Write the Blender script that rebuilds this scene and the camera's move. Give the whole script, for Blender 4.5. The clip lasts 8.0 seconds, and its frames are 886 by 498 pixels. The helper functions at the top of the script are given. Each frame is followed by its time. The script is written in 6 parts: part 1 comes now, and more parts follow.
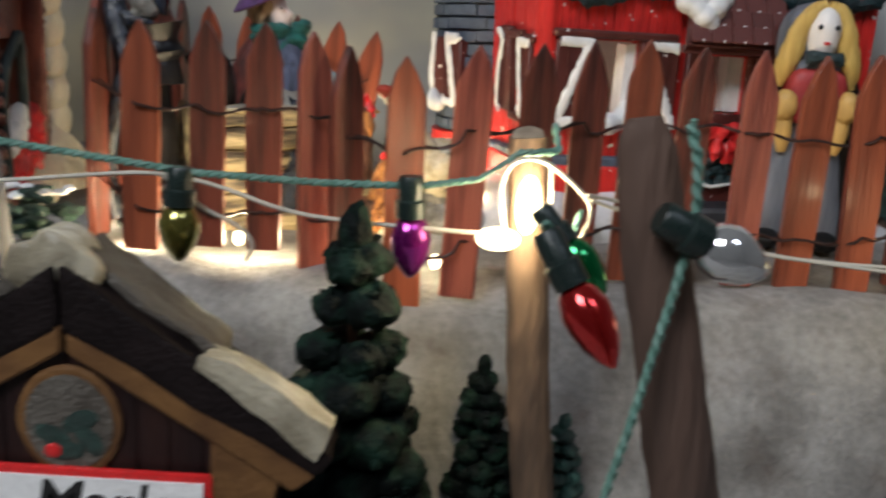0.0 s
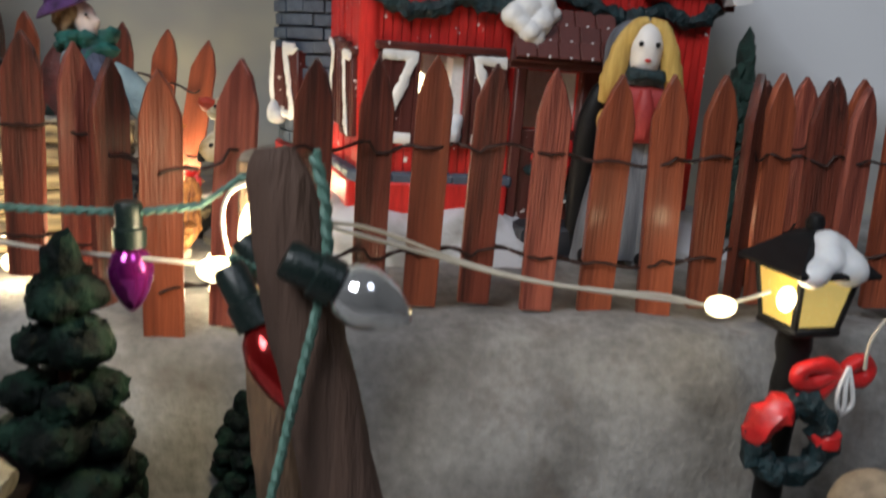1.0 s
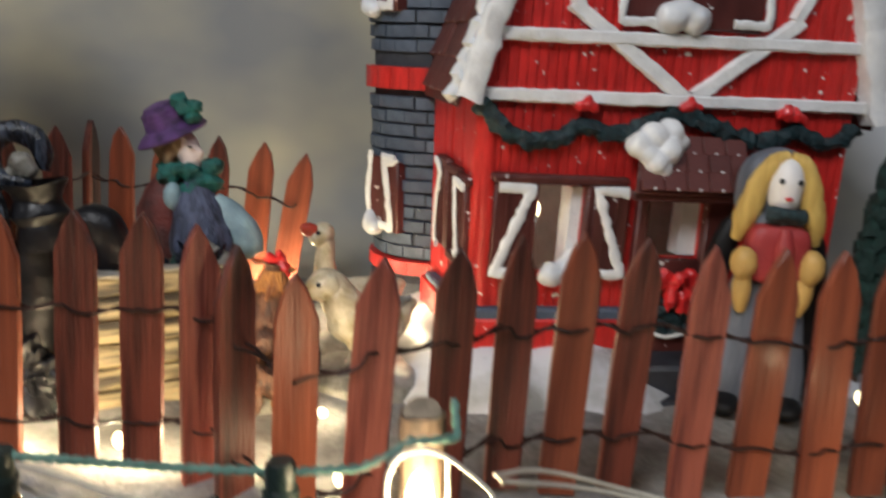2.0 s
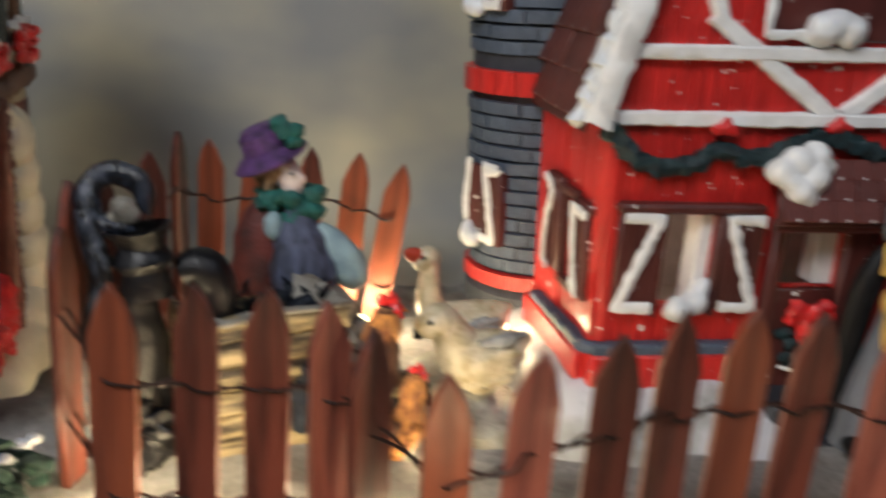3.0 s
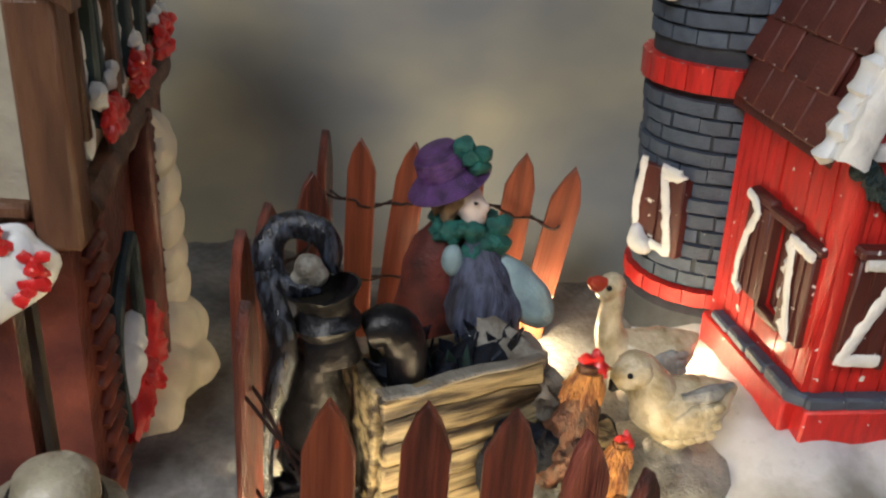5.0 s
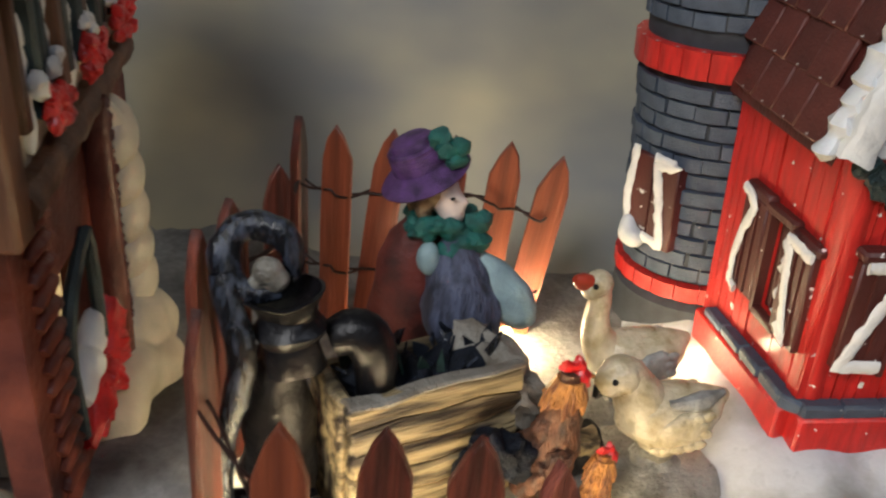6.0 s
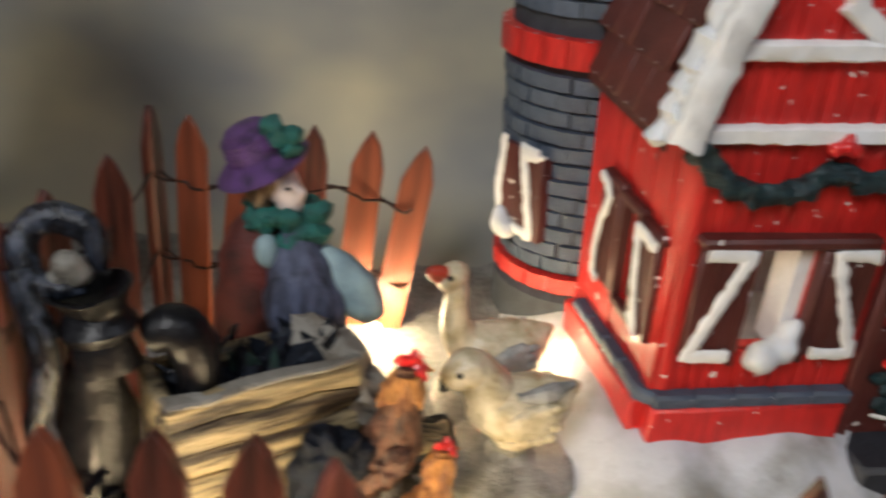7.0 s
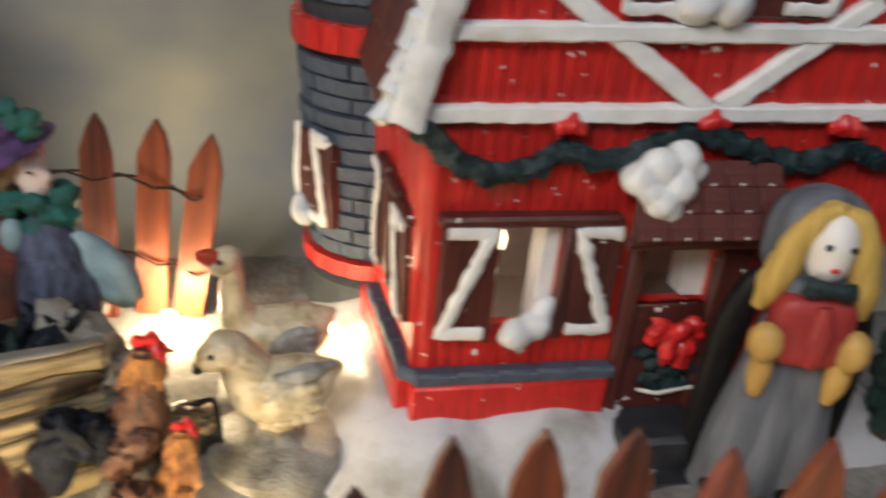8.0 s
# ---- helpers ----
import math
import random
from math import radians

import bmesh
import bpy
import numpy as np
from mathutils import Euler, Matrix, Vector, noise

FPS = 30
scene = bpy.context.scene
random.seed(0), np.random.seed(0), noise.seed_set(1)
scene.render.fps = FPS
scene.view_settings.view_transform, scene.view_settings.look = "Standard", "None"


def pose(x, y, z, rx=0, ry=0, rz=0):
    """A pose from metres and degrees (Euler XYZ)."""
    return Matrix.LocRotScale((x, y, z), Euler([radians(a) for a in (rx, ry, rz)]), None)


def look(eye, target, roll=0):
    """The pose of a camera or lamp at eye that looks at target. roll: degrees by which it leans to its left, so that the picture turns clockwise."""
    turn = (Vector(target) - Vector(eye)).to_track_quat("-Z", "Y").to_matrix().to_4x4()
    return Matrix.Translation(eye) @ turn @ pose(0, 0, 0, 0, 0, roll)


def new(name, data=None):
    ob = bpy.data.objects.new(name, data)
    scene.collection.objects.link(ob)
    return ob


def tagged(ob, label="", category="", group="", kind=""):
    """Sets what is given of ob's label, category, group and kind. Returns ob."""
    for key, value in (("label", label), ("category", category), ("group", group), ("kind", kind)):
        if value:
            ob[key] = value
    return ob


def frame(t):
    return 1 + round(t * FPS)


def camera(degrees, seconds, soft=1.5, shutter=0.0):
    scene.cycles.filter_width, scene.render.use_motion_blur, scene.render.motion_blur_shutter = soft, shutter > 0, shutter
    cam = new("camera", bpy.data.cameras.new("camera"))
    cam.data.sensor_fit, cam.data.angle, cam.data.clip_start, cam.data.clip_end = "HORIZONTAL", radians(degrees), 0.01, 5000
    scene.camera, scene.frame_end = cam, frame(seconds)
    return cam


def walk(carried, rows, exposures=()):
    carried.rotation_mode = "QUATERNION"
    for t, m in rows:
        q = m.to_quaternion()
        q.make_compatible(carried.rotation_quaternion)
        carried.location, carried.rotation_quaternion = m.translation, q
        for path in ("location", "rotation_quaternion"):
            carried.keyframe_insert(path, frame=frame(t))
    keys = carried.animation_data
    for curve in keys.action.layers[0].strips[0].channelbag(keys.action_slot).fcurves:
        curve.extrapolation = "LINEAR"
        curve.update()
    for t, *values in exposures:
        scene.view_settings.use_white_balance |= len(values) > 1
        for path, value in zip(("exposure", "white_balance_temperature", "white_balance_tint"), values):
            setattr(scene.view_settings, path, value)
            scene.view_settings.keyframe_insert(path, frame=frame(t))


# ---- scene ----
cam = camera(54.0, 8.0, soft=2.2, shutter=0.8)
PATH = [
    (0, (0.005, -0.002, 0.087), (0.013, 1.935, -0.412), 3.5),
    (0.5, (0.022, 0.006, 0.087), (0.107, 1.944, -0.399), 4.0),
    (1, (0.045, 0.01, 0.091), (0.196, 1.947, -0.382), 4.4),
    (1.5, (0.039, 0.02, 0.109), (0.168, 1.964, -0.342), 4.8),
    (1.7, (0.029, 0.028, 0.117), (0.123, 1.975, -0.331), 4.6),
    (2.8, (0.005, 0.059, 0.144), (0.003, 1.978, -0.419), 3.8),
    (3, (-0.006, 0.065, 0.149), (-0.033, 1.97, -0.459), 3.7),
    (3.5, (-0.034, 0.081, 0.165), (-0.117, 1.971, -0.485), 3.7),
    (4, (-0.048, 0.096, 0.172), (-0.16, 1.959, -0.547), 3.7),
    (4.5, (-0.052, 0.104, 0.176), (-0.162, 1.935, -0.622), 3.8),
    (4.7, (-0.052, 0.105, 0.174), (-0.156, 1.925, -0.648), 3.8),
    (5.8, (-0.047, 0.117, 0.173), (-0.157, 1.902, -0.722), 4.2),
    (6, (-0.046, 0.122, 0.174), (-0.149, 1.901, -0.734), 4.2),
    (6.5, (-0.037, 0.128, 0.17), (-0.104, 1.906, -0.745), 4.6),
    (7, (-0.017, 0.129, 0.172), (-0.03, 1.911, -0.736), 4.9),
    (7.5, (0.008, 0.128, 0.172), (0.045, 1.915, -0.726), 5.2),
    (8, (0.033, 0.125, 0.172), (0.121, 1.914, -0.718), 5.5),
]
walk(cam, [(t, look(eye, target, roll)) for t, eye, target, roll in PATH],
     [(0.0, -0.10, 5750, 10), (1.0, -0.22, 5750, 10), (1.7, -0.20, 5800, 10), (3.0, -0.17, 5950, 10), (6.0, -0.20, 5950, 10), (8.0, -0.14, 6050, 10)])

# ---- world and room light ----
world = bpy.data.worlds.new("room_world")
scene.world = world
world.use_nodes = True
wbg = world.node_tree.nodes["Background"]
wbg.inputs[0].default_value = (1.0, 0.92, 0.82, 1)
wbg.inputs[1].default_value = 0.03


def lamp(name, kind, m, energy, color, size=0.0, size_y=0.0):
    d = bpy.data.lights.new(name, kind)
    d.energy, d.color = energy, color
    if kind == "AREA":
        d.shape, d.size, d.size_y = "RECTANGLE", size, size_y or size
    else:
        d.shadow_soft_size = size
    ob = new(name, d)
    ob.matrix_world = m
    return ob


# the room's lamp hanging above the display, a little to the left
lamp("hanging_lamp", "AREA", look((-0.34, -0.36, 0.70), (0.07, 0.33, 0.06)), 7.5, (1.0, 0.95, 0.88), 0.34, 0.34)
# added unseen fill lamp at front right, to brighten the slope and barn front
lamp("ceiling_light", "AREA", look((0.70, -0.75, 1.45), (0.08, 0.25, 0.0)), 4.6, (0.95, 0.95, 1.0), 0.5, 0.5)

# ---- materials ----
MATS = {}


def material(name, color, rough=0.6, metal=0.0, var=0.25, scale=60.0, bump=0.2, bump_scale=None, dark=None, coat=0.0,
             stretch=(1, 1, 1), emit=None, strength=0.0, spread=(0.35, 0.65), per_object=0.0, sss=0.0, fleck=0.0, spec=0.5):
    if name in MATS:
        return MATS[name]
    m = bpy.data.materials.new(name)
    m.use_nodes = True
    nt = m.node_tree
    n, l = nt.nodes, nt.links
    b = n["Principled BSDF"]
    tc = n.new("ShaderNodeTexCoord")
    mp = n.new("ShaderNodeMapping")
    mp.inputs["Scale"].default_value = stretch
    l.new(tc.outputs["Object"], mp.inputs["Vector"])
    big = n.new("ShaderNodeTexNoise")
    big.inputs["Scale"].default_value = scale
    big.inputs["Detail"].default_value = 6
    l.new(mp.outputs[0], big.inputs["Vector"])
    ramp = n.new("ShaderNodeValToRGB")
    ramp.color_ramp.elements[0].position, ramp.color_ramp.elements[1].position = spread
    lo = dark if dark else tuple(c * (1 - var) for c in color)
    ramp.color_ramp.elements[0].color = (*lo, 1)
    ramp.color_ramp.elements[1].color = (*color, 1)
    l.new(big.outputs[0], ramp.inputs[0])
    col = ramp.outputs[0]
    if per_object:
        info = n.new("ShaderNodeObjectInfo")
        hsv = n.new("ShaderNodeHueSaturation")
        mr = n.new("ShaderNodeMapRange")
        mr.inputs[3].default_value, mr.inputs[4].default_value = 1 - per_object, 1 + per_object
        l.new(info.outputs["Random"], mr.inputs[0])
        l.new(mr.outputs[0], hsv.inputs["Value"])
        l.new(col, hsv.inputs["Color"])
        col = hsv.outputs[0]
    if fleck:
        # white flecks: chipped paint, and specular sparkle put into the colour
        chip_glints = n.new("ShaderNodeTexNoise")
        chip_glints.inputs["Scale"].default_value, chip_glints.inputs["Detail"].default_value = 330, 2
        l.new(tc.outputs["Object"], chip_glints.inputs["Vector"])
        cr = n.new("ShaderNodeValToRGB")
        cr.color_ramp.elements[0].position, cr.color_ramp.elements[1].position = fleck, fleck + 0.015
        l.new(chip_glints.outputs[0], cr.inputs[0])
        mx = n.new("ShaderNodeMix")
        mx.data_type = "RGBA"
        mx.inputs[7].default_value = (0.75, 0.73, 0.70, 1)
        l.new(cr.outputs[0], mx.inputs[0])
        l.new(col, mx.inputs[6])
        col = mx.outputs[2]
    l.new(col, b.inputs["Base Color"])
    fine = n.new("ShaderNodeTexNoise")
    fine.inputs["Scale"].default_value = bump_scale or scale * 8
    fine.inputs["Detail"].default_value = 4
    l.new(mp.outputs[0], fine.inputs["Vector"])
    bp = n.new("ShaderNodeBump")
    bp.inputs["Strength"].default_value = bump
    bp.inputs["Distance"].default_value = 0.001
    l.new(fine.outputs[0], bp.inputs["Height"])
    l.new(bp.outputs[0], b.inputs["Normal"])
    rr = n.new("ShaderNodeMapRange")
    rr.inputs[3].default_value, rr.inputs[4].default_value = max(0.03, rough - 0.1), min(1, rough + 0.1)
    l.new(fine.outputs[0], rr.inputs[0])
    l.new(rr.outputs[0], b.inputs["Roughness"])
    b.inputs["Metallic"].default_value = metal
    b.inputs["Specular IOR Level"].default_value = spec
    b.inputs["Coat Weight"].default_value = coat
    b.inputs["Coat Roughness"].default_value = 0.15
    if sss:
        b.inputs["Subsurface Weight"].default_value = sss
        b.inputs["Subsurface Radius"].default_value = (0.004, 0.003, 0.002)
        b.inputs["Subsurface Scale"].default_value = 0.5
    if emit:
        b.inputs["Emission Color"].default_value = (*emit, 1)
        b.inputs["Emission Strength"].default_value = strength
    MATS[name] = m
    return m


RED = material("red_paint", (0.62, 0.025, 0.02), 0.38, var=0.35, scale=90, bump=0.35, stretch=(6, 6, 1), coat=0.15, fleck=0.70)
WHITE = material("white_paint", (0.80, 0.80, 0.79), 0.5, var=0.14, scale=160, bump=0.4, bump_scale=600)
SNOW = material("white_glazed_snow", (0.77, 0.785, 0.80), 0.40, var=0.26, scale=55, bump=0.45, bump_scale=260, sss=0.1)
BROWN = material("chocolate_brown_paint", (0.095, 0.022, 0.018), 0.45, var=0.35, scale=120, bump=0.3, stretch=(1, 1, 0.25), fleck=0.705)
SHINGLE = material("shingle_brown_paint", (0.105, 0.026, 0.020), 0.5, var=0.3, scale=130, bump=0.35, per_object=0.16, fleck=0.725)
SLATE = material("blue_grey_stone_paint", (0.078, 0.102, 0.148), 0.55, var=0.3, scale=220, bump=0.5, per_object=0.14, fleck=0.73)
MORTAR = material("dark_joint_paint", (0.045, 0.05, 0.06), 0.8, var=0.3, scale=200)
GARLAND = material("pine_garland_paint", (0.012, 0.038, 0.045), 0.45, dark=(0.002, 0.008, 0.010), scale=420, bump=1.0, bump_scale=900)
REDBERRY = material("red_berry_paint", (0.65, 0.02, 0.02), 0.3, var=0.3, scale=300, coat=0.3)
PICKET = material("red_stained_wood", (0.33, 0.083, 0.034), 0.40, dark=(0.105, 0.025, 0.013), scale=70, bump=0.6, bump_scale=300,
                  stretch=(4.5, 4.5, 0.26), per_object=0.25, coat=0.15, spread=(0.24, 0.70))
PICKET_ROSE = material("rose_stained_wood", (0.36, 0.098, 0.060), 0.4, dark=(0.15, 0.036, 0.026), scale=70, bump=0.9, bump_scale=300,
                       stretch=(6, 6, 0.30), per_object=0.15, coat=0.15, spread=(0.34, 0.6))
PICKET_DARK = material("dark_stained_wood", (0.165, 0.038, 0.021), 0.42, dark=(0.045, 0.012, 0.008), scale=70, bump=0.9, bump_scale=300,
                       stretch=(6, 6, 0.30), per_object=0.2, coat=0.1, spread=(0.34, 0.6))
RUST = material("rusty_iron_wire", (0.055, 0.03, 0.024), 0.45, metal=0.6, var=0.5, scale=300)
BARK = material("weathered_stick_bark", (0.155, 0.096, 0.056), 0.75, dark=(0.06, 0.038, 0.024), scale=70, bump=0.9, bump_scale=260, stretch=(3, 3, 0.4))
PLANK = material("dark_weathered_post", (0.105, 0.062, 0.044), 0.75, dark=(0.05, 0.03, 0.022), scale=60, bump=0.8, bump_scale=240, stretch=(3, 3, 0.35))
CUTWOOD = material("cut_wood_end", (0.34, 0.27, 0.19), 0.8, var=0.4, scale=300, bump=0.5)
LOG = material("cream_weathered_log", (0.30, 0.235, 0.125), 0.5, dark=(0.030, 0.020, 0.011), scale=60, bump=1.0, bump_scale=200, stretch=(0.5, 5, 5), spread=(0.40, 0.60))
IRON = material("black_cast_iron", (0.009, 0.009, 0.011), 0.34, dark=(0.002, 0.002, 0.003), scale=110, bump=0.6, bump_scale=300, spec=0.24)
# grey streaks: frost, and on the pump handle highlights put into the colour
IRON_SNOW_GLINT = material("frost_and_glint_black_iron", (0.050, 0.062, 0.090), 0.24, dark=(0.005, 0.006, 0.009), scale=230, bump=0.5, bump_scale=700, spread=(0.46, 0.68), stretch=(2.5, 2.5, 0.6))
PINE = material("dark_pine_needles", (0.011, 0.031, 0.020), 0.7, dark=(0.0015, 0.0035, 0.003), scale=190, bump=1.0, bump_scale=620, spread=(0.44, 0.74), spec=0.12)
PINE_BLUE = material("blue_green_needles", (0.022, 0.075, 0.06), 0.6, dark=(0.005, 0.018, 0.016), scale=200, bump=1.0, bump_scale=800, spread=(0.4, 0.68))
GREENBOX = material("dark_leaf_paint", (0.016, 0.05, 0.038), 0.5, var=0.5, scale=400, bump=0.8)
HAT = material("purple_felt_paint", (0.12, 0.045, 0.19), 0.45, dark=(0.035, 0.012, 0.055), scale=240, bump=0.7)
TEAL = material("teal_scarf_paint", (0.012, 0.12, 0.10), 0.5, dark=(0.004, 0.05, 0.045), scale=220, bump=0.7)
COATRED = material("maroon_coat_paint", (0.13, 0.022, 0.016), 0.6, dark=(0.035, 0.008, 0.007), scale=120, bump=0.5)
APRON = material("slate_blue_apron_paint", (0.085, 0.100, 0.165), 0.6, dark=(0.016, 0.019, 0.034), scale=120, bump=0.9, bump_scale=420, stretch=(3, 3, 0.5))
SACK = material("pale_blue_sack_paint", (0.30, 0.42, 0.44), 0.5, dark=(0.18, 0.26, 0.29), scale=130, bump=0.4)
SKIN = material("pale_face_paint", (0.72, 0.60, 0.54), 0.5, var=0.1, scale=120, bump=0.1)
HAIR = material("dull_blond_paint", (0.30, 0.20, 0.11), 0.6, var=0.4, scale=300, bump=0.6)
GOOSE = material("cream_goose_paint", (0.60, 0.53, 0.37), 0.3, dark=(0.36, 0.29, 0.16), scale=170, bump=1.0, bump_scale=330, spread=(0.34, 0.6))
GOOSE_GREY = material("grey_wing_paint", (0.34, 0.34, 0.32), 0.5, dark=(0.15, 0.15, 0.14), scale=200, bump=0.8, bump_scale=500)
BEAK = material("dark_red_beak_paint", (0.40, 0.045, 0.02), 0.35, var=0.3, scale=300)
BLACK = material("black_paint", (0.010, 0.010, 0.011), 0.45, var=0.3, scale=300, spec=0.2)
HEN = material("brown_hen_feathers", (0.15, 0.062, 0.03), 0.5, dark=(0.035, 0.017, 0.011), scale=260, bump=1.0, bump_scale=600, stretch=(2.5, 2.5, 0.6))
HEN_GOLD = material("golden_rooster_feathers", (0.50, 0.22, 0.05), 0.5, dark=(0.14, 0.045, 0.014), scale=240, bump=1.0, bump_scale=600, stretch=(2.5, 2.5, 0.6))
TAIL = material("blue_black_tail_feathers", (0.010, 0.014, 0.024), 0.5, var=0.6, scale=220, bump=0.8, spec=0.2)
ICE = material("cloudy_white_resin", (0.34, 0.33, 0.29), 0.3, dark=(0.12, 0.11, 0.09), scale=120, bump=0.7, sss=0.15)
DOLLHAIR = material("yellow_doll_hair_paint", (0.72, 0.50, 0.13), 0.5, dark=(0.55, 0.35, 0.08), scale=120, bump=0.5, stretch=(5, 5, 0.5))
DOLLGREY = material("grey_doll_clothes_paint", (0.16, 0.175, 0.21), 0.6, dark=(0.075, 0.085, 0.105), scale=70, bump=0.5, stretch=(3, 3, 0.6))
MOUND = material("glazed_ceramic_snow_mound", (0.54, 0.55, 0.58), 0.3, dark=(0.27, 0.265, 0.24), scale=48, bump=0.4, bump_scale=160, spread=(0.36, 0.56), sss=0.1)
CHARCOAL = material("charcoal_step_paint", (0.030, 0.032, 0.040), 0.5, var=0.4, scale=150, bump=0.5)
DOLLRED = material("brick_red_sweater_paint", (0.36, 0.035, 0.035), 0.55, var=0.25, scale=80, bump=0.3)
MITTEN = material("ochre_mitten_paint", (0.58, 0.36, 0.10), 0.55, var=0.25, scale=100, bump=0.3)
PALE = material("white_face_paint", (0.80, 0.77, 0.74), 0.5, var=0.05, scale=90, bump=0.1)
PLASTER = material("cream_plaster_paint", (0.50, 0.45, 0.34), 0.7, dark=(0.28, 0.24, 0.18), scale=60, bump=0.5, spread=(0.3, 0.7))
TIMBER = material("tan_timber_paint", (0.150, 0.070, 0.036), 0.45, dark=(0.070, 0.032, 0.018), scale=60, bump=0.5, stretch=(3, 3, 0.5))
WARMWALL = material("dark_red_brown_wall_paint", (0.20, 0.055, 0.034), 0.38, dark=(0.075, 0.02, 0.016), scale=55, bump=0.5)
QUOIN = material("cream_glazed_stone", (0.74, 0.68, 0.54), 0.4, dark=(0.52, 0.48, 0.38), scale=60, bump=0.3, sss=0.15)
SHUTGREEN = material("dark_blue_green_slat_paint", (0.025, 0.048, 0.055), 0.5, var=0.4, scale=220, bump=0.4)
FROST = material("dull_grey_frost", (0.26, 0.25, 0.22), 0.6, dark=(0.12, 0.10, 0.075), scale=90, bump=0.8)
STALLWOOD = material("dark_stall_boards", (0.024, 0.009, 0.007), 0.5, dark=(0.010, 0.004, 0.004), scale=120, bump=0.4, stretch=(1, 1, 0.25), spec=0.3)
OCHRE = material("ochre_wood_paint", (0.17, 0.085, 0.028), 0.55, dark=(0.09, 0.042, 0.016), scale=70, bump=0.4, spec=0.3)
ROOFDARK = material("near_black_roof_paint", (0.012, 0.008, 0.008), 0.6, var=0.5, scale=120, bump=0.5, spec=0.12)
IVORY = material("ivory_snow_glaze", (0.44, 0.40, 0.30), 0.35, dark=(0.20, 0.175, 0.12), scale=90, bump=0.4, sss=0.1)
CABLE = material("green_twisted_cable", (0.13, 0.26, 0.21), 0.5, var=0.3, scale=300)
CLEARWIRE = material("clear_white_wire", (0.55, 0.52, 0.44), 0.3, var=0.2, scale=200)
SOCKET = material("black_green_socket_plastic", (0.012, 0.022, 0.020), 0.3, var=0.3, scale=200)
# darker copy of FROST: the stall's shade is put into this colour
SHADED_FROST = material("shaded_brown_grey_frost", (0.12, 0.108, 0.09), 0.6, dark=(0.06, 0.05, 0.04), scale=90, bump=0.8, spec=0.3)
INK = material("black_brush_ink", (0.012, 0.012, 0.012), 0.6, var=0.2, scale=200)


def shiny(name, color, rough=0.12):
    return material(name, color, rough, metal=0.85, var=0.12, scale=120, bump=0.03, coat=0.8)


GOLD_B, PURPLE_B, RED_B = shiny("gold_bulb_lacquer", (0.30, 0.28, 0.06)), shiny("purple_bulb_lacquer", (0.36, 0.02, 0.30)), shiny("red_bulb_lacquer", (0.62, 0.02, 0.02))
GREEN_B, SILVER_B = shiny("green_bulb_lacquer", (0.01, 0.26, 0.07)), shiny("silver_bulb_lacquer", (0.86, 0.88, 0.90), 0.06)
LED = material("lit_warm_led", (1, 0.9, 0.6), 0.3, emit=(1.0, 0.80, 0.42), strength=7.0, bump=0)
AMBER = material("amber_lantern_glass", (0.62, 0.36, 0.04), 0.25, var=0.25, scale=120, bump=0.1, coat=0.5, emit=(1.0, 0.72, 0.2), strength=0.5)


def ground_material():
    m = bpy.data.materials.new("grey_white_fleece_snow")
    m.use_nodes = True
    n, l = m.node_tree.nodes, m.node_tree.links
    b = n["Principled BSDF"]
    tc = n.new("ShaderNodeTexCoord")
    a = n.new("ShaderNodeTexNoise")
    a.inputs["Scale"].default_value, a.inputs["Detail"].default_value, a.inputs["Roughness"].default_value = 34, 7, 0.55
    r = n.new("ShaderNodeValToRGB")
    r.color_ramp.elements[0].position, r.color_ramp.elements[1].position = 0.32, 0.62
    r.color_ramp.elements[0].color, r.color_ramp.elements[1].color = (0.10, 0.094, 0.087, 1), (0.29, 0.286, 0.276, 1)
    f = n.new("ShaderNodeTexNoise")
    f.inputs["Scale"].default_value, f.inputs["Detail"].default_value = 420, 5
    mix = n.new("ShaderNodeMix")
    mix.data_type, mix.blend_type = "RGBA", "OVERLAY"
    mix.inputs[0].default_value = 0.4
    bp = n.new("ShaderNodeBump")
    bp.inputs["Strength"].default_value, bp.inputs["Distance"].default_value = 0.6, 0.0012
    for x in (a, f):
        l.new(tc.outputs["Object"], x.inputs["Vector"])
    l.new(a.outputs[0], r.inputs[0])
    l.new(r.outputs[0], mix.inputs[6])
    l.new(f.outputs[0], mix.inputs[7])
    st = n.new("ShaderNodeTexNoise")
    st.inputs["Scale"].default_value, st.inputs["Detail"].default_value, st.inputs["Roughness"].default_value = 26, 8, 0.68
    sr = n.new("ShaderNodeValToRGB")
    sr.color_ramp.elements[0].position, sr.color_ramp.elements[1].position = 0.54, 0.72
    sr.color_ramp.elements[1].color = (0.75, 0.75, 0.75, 1)
    sm = n.new("ShaderNodeMix")
    sm.data_type = "RGBA"
    sm.inputs[7].default_value = (0.105, 0.078, 0.062, 1)
    l.new(tc.outputs["Object"], st.inputs["Vector"])
    l.new(st.outputs[0], sr.inputs[0])
    l.new(sr.outputs[0], sm.inputs[0])
    l.new(mix.outputs[2], sm.inputs[6])
    l.new(sm.outputs[2], b.inputs["Base Color"])
    l.new(f.outputs[0], bp.inputs["Height"])
    l.new(bp.outputs[0], b.inputs["Normal"])
    b.inputs["Roughness"].default_value = 0.9
    return m


